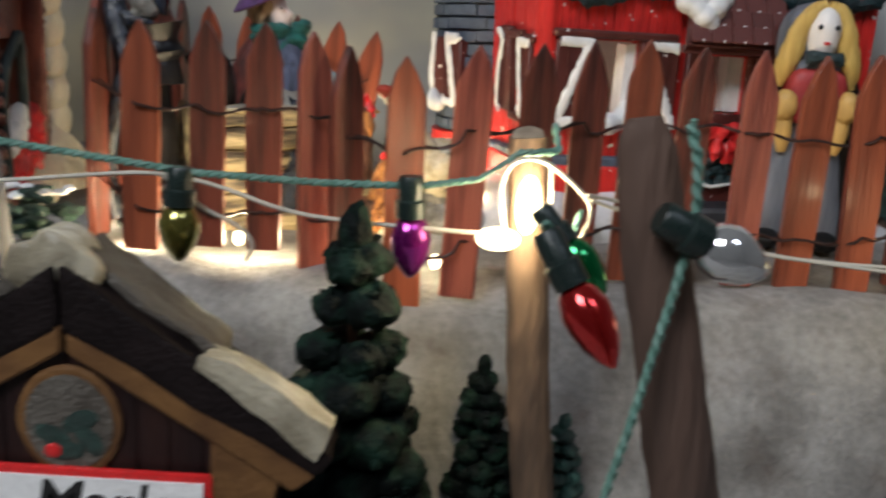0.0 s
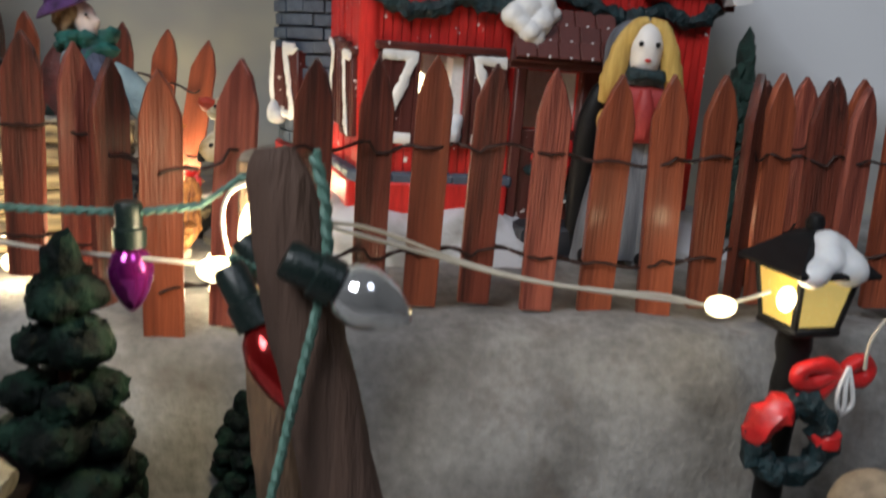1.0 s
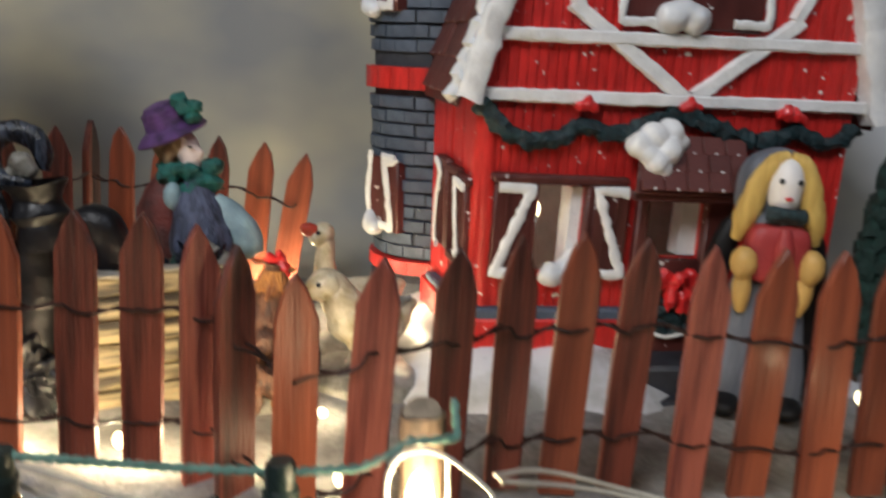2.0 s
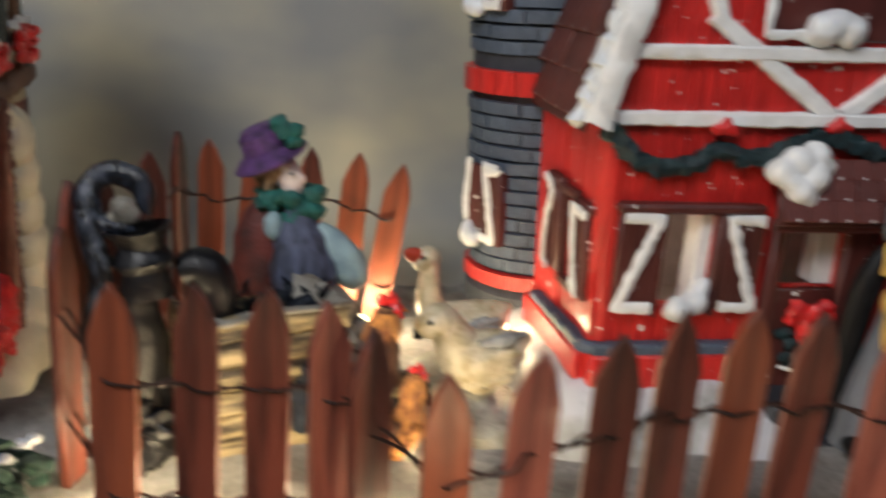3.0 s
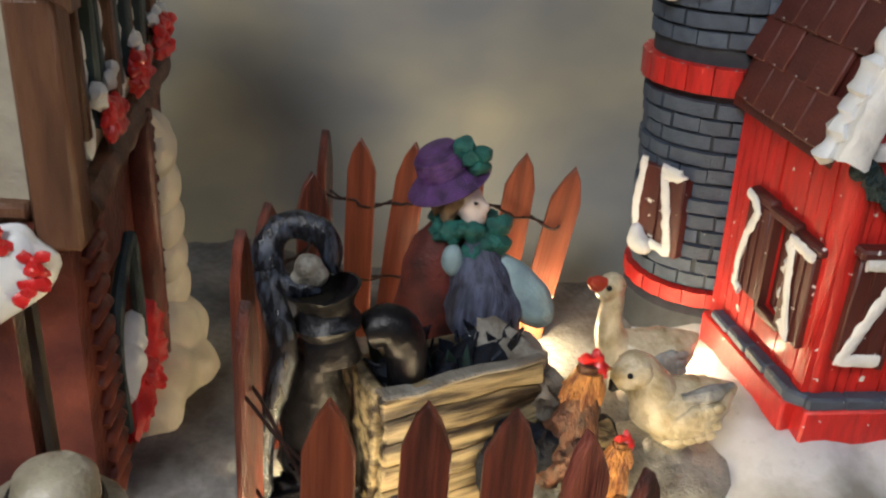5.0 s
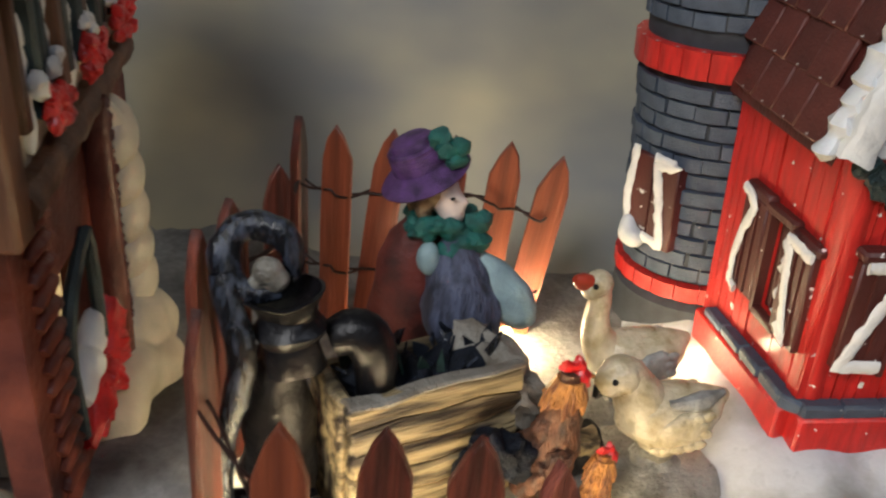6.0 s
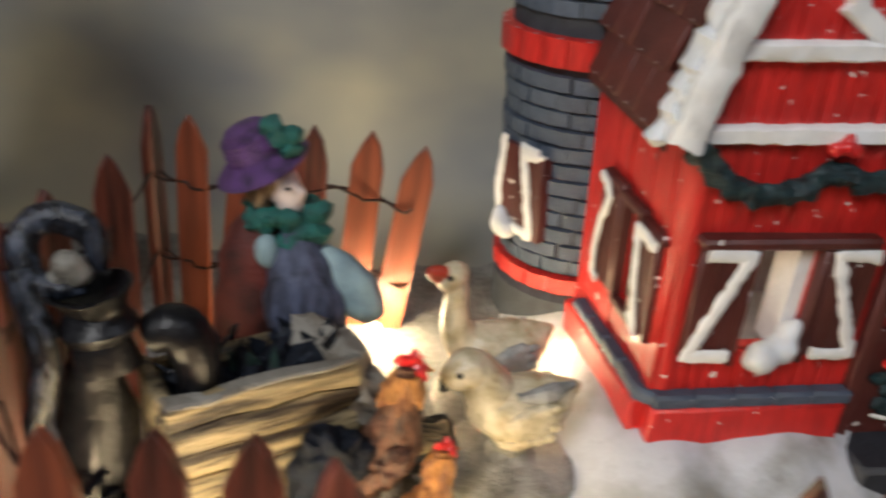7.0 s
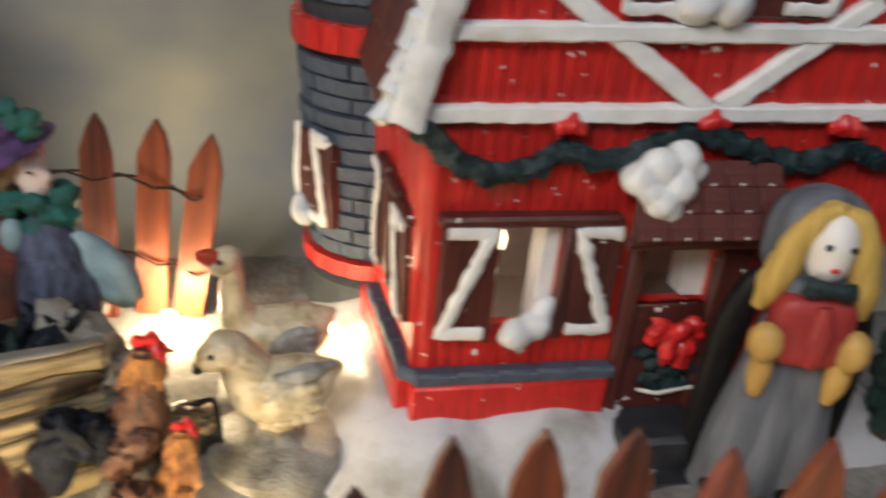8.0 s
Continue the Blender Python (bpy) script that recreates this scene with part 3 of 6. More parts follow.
up = thing("window", ID, "", "")
up.parent = barn
tagged(up, "upper brown window with white frame and snow")
bm = B()
span(bm, (0.0425, -0.0022, 0.1060), (0.0905, 0.001, 0.1285), bevel=0.0005)
part("window_panel", bm, BROWN, up)
stroke("window_frame", [(0.0545, 0.128), (0.0415, 0.128), (0.0410, 0.1070), (0.054, 0.1068)], 0.003, up, y=-0.003)
stroke("window_frame", [(0.078, 0.128), (0.0915, 0.128), (0.0922, 0.1085), (0.080, 0.1085)], 0.003, up, y=-0.003)
bm = B()
clump(bm, (((0.0575, -0.0035, 0.109), 0.0052), ((0.0655, -0.0035, 0.109), 0.005), ((0.0615, -0.004, 0.111), 0.004)), 4, 0.12)
part("snow_clump", bm, SNOW, up)

gar = [(-0.0026, 0.0795), (-0.0006, 0.0774), (0.0051, 0.0721), (0.0100, 0.0692), (0.0148, 0.0680), (0.0200, 0.0684), (0.0242, 0.0694), (0.0319, 0.0737), (0.0406, 0.0717), (0.0478, 0.0717), (0.0567, 0.0775),
       (0.0640, 0.0782), (0.0714, 0.0777), (0.0810, 0.0745), (0.0900, 0.0713), (0.0993, 0.0722), (0.1079, 0.0753), (0.1182, 0.0716), (0.125, 0.073), (0.130, 0.078)]
stroke("garland", gar, 0.0058, barn, GARLAND, -0.0035, 0.75, 0.9, "dark green moulded pine garland")
for u, w in ((0.0325, 0.0805), (0.0680, 0.0820), (0.1030, 0.0818), (0.1060, 0.0808)):
    bm = B()
    clump(bm, [((u + du, -0.0042, w + dw), r) for du, dw, r in ((0, 0, 0.0022), (-0.0026, -0.0008, 0.0018), (0.0025, -0.0009, 0.0018), (0, 0.0016, 0.0014))], 4, 0.2, 500)
    part("berry", bm, REDBERRY, barn, "red berries")

# awning over the door
awn = new("awning", None)
awn.parent = barn
tagged(awn, "small brown shingled awning above the door")
bm = B()
slab(bm, [(0.0480, 0.0), (0.0895, 0.0), (0.0875, 0.0205), (0.0530, 0.0205)], -0.0018, 0.0, Matrix.Translation((0, -0.0125, 0.0535)) @ Matrix.Rotation(radians(-32), 4, "X"), bevel=0.0005)
span(bm, (0.0485, -0.0118, 0.0515), (0.089, -0.0095, 0.0545), bevel=0.0005)
part("awning_roof", bm, BROWN, awn)
bm = B()
slab(bm, [(0, 0), (0.0076, 0), (0.0076, 0.0066), (0, 0.0066)], -0.001, 0.0, bevel=0.0003)
tile = data("shingle", bm, SHINGLE)
for row in range(3):
    for i in range(5):
        t = new("shingle", tile)
        t.parent = awn
        t.matrix_basis = Matrix.Translation((0, -0.0132, 0.0545)) @ Matrix.Rotation(radians(-32), 4, "X") @ pose(0.0495 + 0.0079 * i + (row % 2) * 0.001, -0.0016 + 0.0003 * row, 0.0066 * row, 4)
bm = B()
clump(bm, (((0.0495, -0.0085, 0.0690), 0.0044), ((0.0545, -0.0075, 0.0715), 0.0052), ((0.0605, -0.0060, 0.0730), 0.0048), ((0.0640, -0.0060, 0.0700), 0.0034),
           ((0.0590, -0.0095, 0.0675), 0.0048), ((0.0550, -0.0105, 0.0640), 0.0044), ((0.0575, -0.0105, 0.0615), 0.0034), ((0.0520, -0.0100, 0.0665), 0.0036)), 5, 0.12, 180, soft=2)
part("snow_clump", bm, WHITE, awn, "thick white snow clump")

door = new("door", None)
door.parent = barn
tagged(door, "dark brown door with a red bow and green sprig")
bm = B()
span(bm, (0.0545, -0.0035, -0.012), (0.0587, 0.001, 0.053), bevel=0.0006)
span(bm, (0.0797, -0.0035, -0.012), (0.0890, 0.001, 0.053), bevel=0.0006)
span(bm, (0.0585, -0.0012, -0.012), (0.0799, 0.002, 0.030), bevel=0.0004)
part("door_frame", bm, BROWN, door)
bm = B()
span(bm, (0.0735, 0.0022, 0.0305), (0.0796, 0.010, 0.0508))
jitter(bm, 0.0008, 500)
part("door_reveal", bm, WHITE, door)
bm = B()
for c, r in (((0.0630, -0.0035, 0.0255), (0.0038, 0.0020, 0.0032)), ((0.0710, -0.0035, 0.0255), (0.0038, 0.0020, 0.0032)), ((0.0605, -0.003, 0.0230), (0.0022, 0.0016, 0.0026)), ((0.0735, -0.003, 0.0230), (0.0022, 0.0016, 0.0028)), ((0.067, -0.0048, 0.0255), (0.0028, 0.0022, 0.0026)),
             ((0.0655, -0.004, 0.0195), (0.0024, 0.002, 0.005)), ((0.0705, -0.004, 0.0185), (0.0026, 0.002, 0.0052))):
    blob(bm, (c[0] + 0.0046, c[1], c[2] - 0.0018), r, 3, 0.55, 420)
part("bow", bm, REDBERRY, door, "red moulded bow")
bm = B()
rnd = random.Random(3)
for i in range(30):
    blob(bm, (0.0640 + 0.0160 * rnd.random(), -0.0022, 0.004 + 0.014 * rnd.random()), (0.0030, 0.0014, 0.0020), 2, 0.5, 400)
part("sprig", bm, GARLAND, door, "dark green sprig dabbed with snow")
stroke("sprig_snow", [(0.0635, 0.0045), (0.070, 0.0028), (0.0805, 0.0045)], 0.0012, door, y=-0.0038)
bm = B()
span(bm, (0.0555, -0.017, -0.024), (0.086, 0.0, -0.003), bevel=0.0015)
span(bm, (0.0525, -0.024, -0.026), (0.089, 0.0, -0.013), bevel=0.0015)
jitter(bm, 0.0004)
part("step", bm, CHARCOAL, barn, "dark charcoal doorstep")

# stone band round the foot of the walls
bm = B()
box(bm, (0, 0, 0), (0.0118, 0.0048, 0.0044), bevel=0.0009)
jitter(bm, 0.0003, 500)
stone = data("band_stone", bm, SLATE)
for i in range(5):
    t = new("band_stone", stone)
    t.parent = barn
    t.matrix_basis = pose(0.0065 + 0.0109 * i, -0.0022, 0.0108, 0, 0, 0)
for i in range(4):
    t = new("band_stone", stone)
    t.parent = barn
    t.matrix_basis = LEAN @ pose(-0.0024, 0.0078 + 0.0116 * i, 0.0108 - 0.0004 * i, 0, 0, 90)
t = new("band_stone", stone)
t.parent = barn
t.matrix_basis = pose(0.0006, 0.0004, 0.0108, 0, 0, -44) @ Matrix.Diagonal((0.62, 1, 1, 1))
for axis, length in ((0, 0.054), (1, 0.052)):
    wavy = [(0.0015 * i, -0.0044 - 0.0030 * abs(math.sin(i * 0.29 + axis)) - 0.0022 * abs(math.sin(i * 0.83 + axis)) - 0.0040 * noise.noise(Vector((i * 0.31, axis, 0)))) for i in range(int(length / 0.0015) + 1)]
    outline = [(0.0, 0.0095)] + wavy + [(length, 0.0095)]
    bm = B()
    slab(bm, outline if axis == 0 else [(DEPTH - u, w) for u, w in outline], -0.0056, 0.001, ID if axis == 0 else SIDE, bevel=0.0009)
    part("skirt", bm, RED, barn, "ragged red lower edge of the wall")
bm = B()
rings = []
foot = [(-0.004, 0.085), (-0.004, -0.004), (0.052, -0.004), (0.056, 0.004), (0.088, 0.004), (0.134, -0.003), (0.134, 0.085)]
loop = []
for (ax, ay), (bx, by) in zip(foot, foot[1:]):
    loop += [Vector((ax + (bx - ax) * i / 14, ay + (by - ay) * i / 14, 0)) for i in range(14)]
loop.append(Vector((0.134, 0.085, 0)))
for out, w in ((-0.006, 0.002), (0.001, 0.0012), (0.006, -0.0018), (0.012, -0.0060), (0.019, -0.0112), (0.027, -0.0168), (0.035, -0.0205)):
    ring = []
    for i, p in enumerate(loop):
        d = (loop[min(i + 2, len(loop) - 1)] - loop[max(i - 2, 0)]).normalized()
        n = Vector((-d.y, d.x, 0)) * -1.0
        if n.dot(p - Vector((0.065, 0.05, 0))) < 0:
            n = -n
        k = out * (1 + 0.25 * noise.noise(p * 60)) * (0.55 if 0.055 < p.x < 0.089 and p.y < 0.01 else 1)
        ring.append(bm.verts.new(p + n * k + Vector((0, 0, w + 0.0022 * noise.noise(p * 90 + n * out * 40) - 0.001))))
    rings.append(ring)
for p, q in zip(rings, rings[1:]):
    for i in range(len(p) - 1):
        bm.faces.new((p[i], q[i], q[i + 1], p[i + 1]))
part("snow_base", bm, MOUND, barn, "smooth white ceramic snow mound at its foot")

# side window
swin = thing("window", SIDE, "", "")
swin.parent = barn
tagged(swin, "brown side window with white brushed trim")
bm = B()
span(bm, (0.0155, -0.0036, 0.0540), (0.0290, 0.0, 0.0575), bevel=0.0008)
span(bm, (0.0270, -0.0036, 0.0530), (0.0420, 0.0, 0.0562), bevel=0.0008)
span(bm, (0.0400, -0.0036, 0.0520), (0.0540, 0.0, 0.0548), bevel=0.0008)
span(bm, (0.0284, -0.0028, 0.0235), (0.0300, 0.0, 0.0540))
span(bm, (0.0395, -0.0028, 0.0235), (0.0412, 0.0, 0.0530))
span(bm, (0.0284, -0.0030, 0.0225), (0.0412, 0.0, 0.0255), bevel=0.0006)
jitter(bm, 0.0004)
part("window_frame", bm, BROWN, swin)
for i in range(2):
    bm = B()
    span(bm, (0.0301 + 0.0034 * i, 0.0006, 0.0256), (0.0332 + 0.0034 * i, 0.0022, 0.0534), bevel=0.0004)
    part("window_board", bm, BROWN, swin)
for u0, u1, w0, w1 in ((0.0160, 0.0282, 0.0255, 0.0545), (0.0414, 0.0525, 0.0240, 0.0520)):
    bm = B()
    span(bm, (u0, -0.0034, w0), (u1, 0.0, w1), bevel=0.0005)
    for k in (1, 2):
        u = u0 + (u1 - u0) * k / 3
        span(bm, (u - 0.0004, -0.0039, w0 + 0.001), (u + 0.0004, -0.003, w1 - 0.001))
    jitter(bm, 0.0002)
    part("shutter", bm, BROWN, swin, "dark brown board shutter")
stroke("shutter_trim", [(0.0165, 0.0560), (0.0200, 0.0550), (0.0235, 0.0520), (0.0195, 0.0440), (0.0172, 0.0345), (0.0175, 0.0268), (0.0210, 0.0258)], 0.0031, swin, y=-0.0041, label="white brushed trim")
stroke("shutter_trim", [(0.0530, 0.0515), (0.0480, 0.0518), (0.0425, 0.0520), (0.0440, 0.0420), (0.0455, 0.0330), (0.0480, 0.0255), (0.0440, 0.0285)], 0.0031, swin, y=-0.0041, label="white brushed trim")
bm = B()
for i in range(11):
    blob(bm, (0.0378 + 0.0009 * math.sin(i * 2.1), 0.0012, 0.0275 + 0.0025 * i), (0.0027, 0.0024, 0.0025), 2, 0.6, 500)
part("window_snow", bm, SNOW, swin, "ragged white snow in the window")

# round stone tower
TW = BARN.inverted() @ pose(0.0262, 0.3955, 0.03, 0, -2.2, 0)
tower = new("tower", None)
tower.parent = barn
tower.matrix_basis = TW
tagged(tower, "round tower of blue-grey stones with red bands")
RB, RT = 0.0252, 0.0290


def trad(z):
    return RB + (RT - RB) * z / 0.16


bm = B()
lathe(bm, [(0.0275, -0.012), (0.0270, 0.004), (RB - 0.0008, 0.006), (RT - 0.0008, 0.158), (RT - 0.006, 0.160), (0.012, 0.19), (0.001, 0.20)], 40)
part("tower_core", bm, MORTAR, tower)
bh = 0.0053
na = 18


def arc_block(r, ang, h, depth, seg=3, mat=SLATE, name="brick"):
    """A block bent round the tower's axis, centred on the -y side."""
    b = B()
    rings = []
    for i in range(seg + 1):
        a = -ang / 2 + ang * i / seg
        inset = 0.0004 if i in (0, seg) else 0.0
        rings.append([b.verts.new((rr * math.sin(a), -rr * math.cos(a), z)) for rr, z in ((r, 0), (r + depth - inset - 0.0002, 0.0002), (r + depth - inset - 0.0002, h - 0.0002), (r, h))])
    for p, q in zip(rings, rings[1:]):
        for j in range(4):
            b.faces.new((p[j], p[(j + 1) % 4], q[(j + 1) % 4], q[j]))
    b.faces.new(rings[0])
    b.faces.new(rings[-1][::-1])
    return data(name, b, mat)


rnd = random.Random(11)
for row in range(27):
    z = 0.0140 + row * bh
    if 0.0802 < z + bh and z < 0.0885:
        continue
    me = arc_block(trad(z + bh / 2) - 0.0012, 2 * math.pi / na - 0.022, bh - 0.0007, 0.0019 + 0.0004 * (row % 3))
    for i in range(na):
        a = 2 * math.pi * (i + 0.5 * (row % 2)) / na + 0.04 * (rnd.random() - 0.5)
        a = (a + math.pi) % (2 * math.pi) - math.pi
        if not -2.2 < a < 0.95:
            continue
        if -1.25 < a < -0.62 and 0.022 < z < 0.050:
            continue
        t = new("brick", me)
        t.parent = tower
        t.matrix_basis = pose(0, 0, z, 0.8 * (rnd.random() - 0.5), 0, math.degrees(a))
for z, h, bulge in ((0.0075, 0.0056, 0.0026), (0.0795, 0.0085, 0.0030)):
    me = arc_block(trad(z) - 0.001, 2 * math.pi / 22 - 0.012, h, bulge + 0.001, mat=RED, name="band_brick")
    for i in range(22):
        a = 360 * i / 22
        if -2.3 < ((radians(a) + math.pi) % (2 * math.pi) - math.pi) < 1.1:
            t = new("band_brick", me)
            t.parent = tower
            t.matrix_basis = pose(0, 0, z, 0, 0, a)


def tower_window(az, z0, z1):
    w = new("tower_window", None)
    w.parent = tower
    w.matrix_basis = pose(0, 0, 0, 0, 0, az) @ pose(0, -trad((z0 + z1) / 2) + 0.0015, 0)
    tagged(w, "brown tower window with white brushed trim")
    b = B()
    span(b, (-0.0095, -0.0035, z0), (-0.0015, 0.004, z1), bevel=0.0005)
    part("shutter", b, BROWN, w)
    b = B()
    span(b, (-0.001, -0.004, z0 - 0.0015), (0.0085, 0.004, z1 - 0.001), bevel=0.0005)
    part("shutter", b, BROWN, w)
    stroke("window_trim", [(-0.0005, z1 + 0.0005), (0.0085, z1), (0.0005, z1 - 0.002), (0.0055, z0), (-0.002, z0 + 0.001)], 0.0033, w, y=-0.0045)
    stroke("window_trim", [(-0.009, z1 + 0.002), (-0.0105, (z0 + z1) / 2), (-0.0095, z0)], 0.0028, w, y=-0.0035)
    b = B()
    clump(b, (((-0.0075, -0.004, z0), 0.0036), ((-0.0045, -0.0045, z0 - 0.0008), 0.0034), ((-0.009, -0.003, z0 + 0.004), 0.0028)), 3, 0.15)
    part("snow_clump", b, SNOW, w)


tower_window(-48, 0.0255, 0.0530)
tower_window(-48, 0.1095, 0.1380)

# ---- picket fences ----
rnd = random.Random(21)


def picket(fence, x, y, z0, z1, yaw=0.0, lean=0.0, width=0.0092, mat=None):
    """One pointed slat, standing at z0 and ending in a tip at z1."""
    h, w = z1 - z0, width / 2 * (0.94 + 0.12 * rnd.random())
    sh = 0.010 + 0.003 * rnd.random()
    skew = 0.0012 * (rnd.random() - 0.5)
    b = B()
    slab(b, [(-w, 0), (w, 0), (w * 1.02, h * 0.5), (w, h - sh), (w * 0.55 + skew, h - sh * 0.38), (skew, h), (-w * 0.55 + skew, h - sh * 0.38), (-w, h - sh), (-w * 1.02, h * 0.5)], -0.0013, 0.0013, bevel=0.0003)
    jitter(b, 0.00025, 180)
    ob = part("picket", b, mat or rnd.choice((PICKET, PICKET, PICKET, PICKET_ROSE, PICKET_DARK)), fence)
    ob.matrix_basis = pose(x, y, z0, 0, lean, yaw)
    return ob


def wires(fence, pts, drops):
    """Twisted wire, woven before and behind the slats, at the given drops below the tips."""
    for drop in drops:
        for ph in (0.0, math.pi):
            line, k = [], 0
            for (xa, ya, za), (xb, yb, zb) in zip(pts, pts[1:]):
                n = 10
                for i in range(n):
                    f = i / n
                    turn = (k + i / n) * math.pi + ph
                    s = math.cos(turn)
                    line.append((xa + (xb - xa) * f, ya + (yb - ya) * f - 0.0021 * s - (0.0 if s < 0 else 0.0002), za + (zb - za) * f - drop + 0.0008 * math.sin(turn * 2 + k) + 0.0012 * math.sin(k * 1.7)))
                k += 1
            line.append((pts[-1][0], pts[-1][1] - 0.002, pts[-1][2] - drop))
            b = B()
            sweep(b, line, 0.00042, 6)
            part("wire", b, RUST, fence, "thin twisted dark wire")


front = thing("picket_fence", ID, "front picket fence of red-stained slats laced with twisted wire", "fence", "picket fences")
R, D, P = PICKET_ROSE, PICKET_DARK, PICKET
FRONT = [(-0.1075, 0.2815, 0.016, 0.0916, 84, 0, D), (-0.1000, 0.258, 0.018, 0.0860, 84, 1, D), (-0.0775, 0.231, 0.022, 0.0840, 4, 1, P), (-0.0595, 0.232, 0.0235, 0.0848, 0, 0.5, D), (-0.0440, 0.232, 0.0235, 0.0852, 4, 0, D),
         (-0.0300, 0.231, 0.0195, 0.0835, 32, -0.5, R), (-0.0205, 0.226, 0.0140, 0.0805, 46, -1, D), (-0.0040, 0.209, 0.0130, 0.0795, 8, -1, P), (0.0100, 0.2135, 0.0190, 0.0830, -6, 1.5, R),
         (0.0280, 0.222, 0.0215, 0.0842, -4, 0, D), (0.0430, 0.2335, 0.0215, 0.0854, 0, 0, D), (0.0570, 0.235, 0.0200, 0.0866, 0, 0.6, P), (0.0720, 0.2385, 0.0205, 0.0855, 2, 1, D), (0.0888, 0.235, 0.0205, 0.0856, 0, 0, R),
         (0.1062, 0.2395, 0.0195, 0.0851, 3, 0.3, P), (0.1220, 0.236, 0.0205, 0.0862, 0, -2.4, P), (0.1365, 0.239, 0.0225, 0.0870, 6, -2.4, P), (0.1485, 0.247, 0.0225, 0.0880, 48, -4, D), (0.1580, 0.250, 0.0215, 0.0885, 10, -3, P),
         (0.1725, 0.251, 0.021, 0.0875, 0, -3, D), (0.1825, 0.252, 0.021, 0.0865, 20, -2, R), (0.1965, 0.254, 0.021, 0.088, 0, -2, P), (0.211, 0.256, 0.021, 0.087, 0, -2, D)]
for x, y, z0, z1, yaw, lean, mt in FRONT:
    picket(front, x, y, z0, z1, yaw, lean, mat=mt)
wires(front, [(x, y, z1) for x, y, _, z1, *_ in FRONT], (0.0225, 0.0505))

back = thing("picket_fence", ID, "rear picket fence of red-stained slats with twisted wire", "fence", "picket fences")
BACK = [(-0.1061, 0.2992, 0.016, 0.0912, 62, 0, D), (-0.0990, 0.3180, 0.018, 0.0930, 25, 0, D), (-0.1050, 0.362, 0.018, 0.0905, 86, 0, D), (-0.0930, 0.361, 0.018, 0.0890, 0, 1, P), (-0.0765, 0.364, 0.018, 0.0890, -8, 6, P),
        (-0.0590, 0.366, 0.018, 0.0875, 0, 2, D), (-0.0425, 0.369, 0.018, 0.0862, 0, 4, P), (-0.0265, 0.369, 0.018, 0.0835, 0, 8, P)]
for x, y, z0, z1, yaw, lean, mt in BACK:
    ob = picket(back, x - math.sin(radians(lean)) * (z1 - z0), y, z0, z1, yaw, lean, mat=mt)
wires(back, [(x - math.sin(radians(l)) * 0.02, y, z1 + 0.0005) for x, y, _, z1, _, l, _ in BACK], (0.021, 0.047))

rightf = thing("picket_fence", ID, "side picket fence of dark red slats behind the lamp", "fence", "picket fences")
SIDEF = [(0.168, 0.282, 0.018, 0.0855, 10, -3, D), (0.184, 0.290, 0.018, 0.0875, 0, -2, R), (0.198, 0.298, 0.018, 0.088, 0, -2, D), (0.212, 0.306, 0.018, 0.088, 0, -2, P)]
for x, y, z0, z1, yaw, lean, mt in SIDEF:
    picket(rightf, x, y, z0, z1, yaw, lean, mat=mt)
wires(rightf, [(x, y, z1) for x, y, _, z1, *_ in SIDEF], (0.0225, 0.0505))

# ---- yard figures ----
# woman: one plain mesh
b = B()
k = 0
sweep(b, [(-0.0665, 0.323, 0.020), (-0.0665, 0.323, 0.040), (-0.0660, 0.323, 0.056), (-0.0645, 0.323, 0.070), (-0.0625, 0.322, 0.080)], [0.0115, 0.0112, 0.0105, 0.0095, 0.005], 18, 0.85, 0.12, 160, smooth=1)
k = paint(b, k, 0)
sweep(b, [(-0.0545, 0.317, 0.079), (-0.0540, 0.316, 0.0745), (-0.0530, 0.315, 0.068), (-0.0515, 0.314, 0.060), (-0.0505, 0.314, 0.053), (-0.0515, 0.314, 0.0475)], [0.0030, 0.0056, 0.0084, 0.0104, 0.0100, 0.0055], 20, 0.85, 0.14, 210, smooth=2)
sweep(b, [(-0.0555, 0.314, 0.048), (-0.0550, 0.313, 0.040), (-0.0545, 0.312, 0.030), (-0.054, 0.311, 0.020)], [0.0065, 0.0048, 0.0042, 0.006], 10, 0.9, 0.4, 260, smooth=1)
k = paint(b, k, 1)
sweep(b, [(-0.0480, 0.317, 0.0735), (-0.0445, 0.317, 0.0690), (-0.0410, 0.317, 0.0640), (-0.0370, 0.317, 0.0590), (-0.0345, 0.317, 0.0550)], [0.0020, 0.0048, 0.0064, 0.0060, 0.0030], 16, 0.8, 0.12, 200, smooth=2)
blob(b, (-0.0605, 0.3130, 0.0735), (0.0030, 0.0028, 0.0046), 3, 0.1, 200, pose(0, 0, 0))
k = paint(b, k, 2)
for i in range(15):
    a = 2 * math.pi * i / 15
    blob(b, (-0.0585 + 0.0066 * math.cos(a), 0.3205 + 0.0058 * math.sin(a), 0.0805 + 0.0014 * math.sin(a * 3)), (0.0034, 0.0028, 0.0026), 3, 0.6, 330)
for p in ((-0.0525, 0.3155, 0.0775), (-0.0495, 0.3165, 0.0785), (-0.0550, 0.3145, 0.0755), (-0.0485, 0.317, 0.0825)):
    blob(b, p, (0.0034, 0.0030, 0.0030), 2, 0.6, 300)
k = paint(b, k, 3)
clump(b, (((-0.0595, 0.3210, 0.0888), 0.0050), ((-0.0572, 0.3192, 0.0872), 0.0040), ((-0.0560, 0.3185, 0.0848), 0.0034), ((-0.0532, 0.3182, 0.0872), 0.0015), ((-0.0545, 0.3182, 0.0832), 0.0020), ((-0.0541, 0.3182, 0.0852), 0.0013)), 4)
k = paint(b, k, 4)
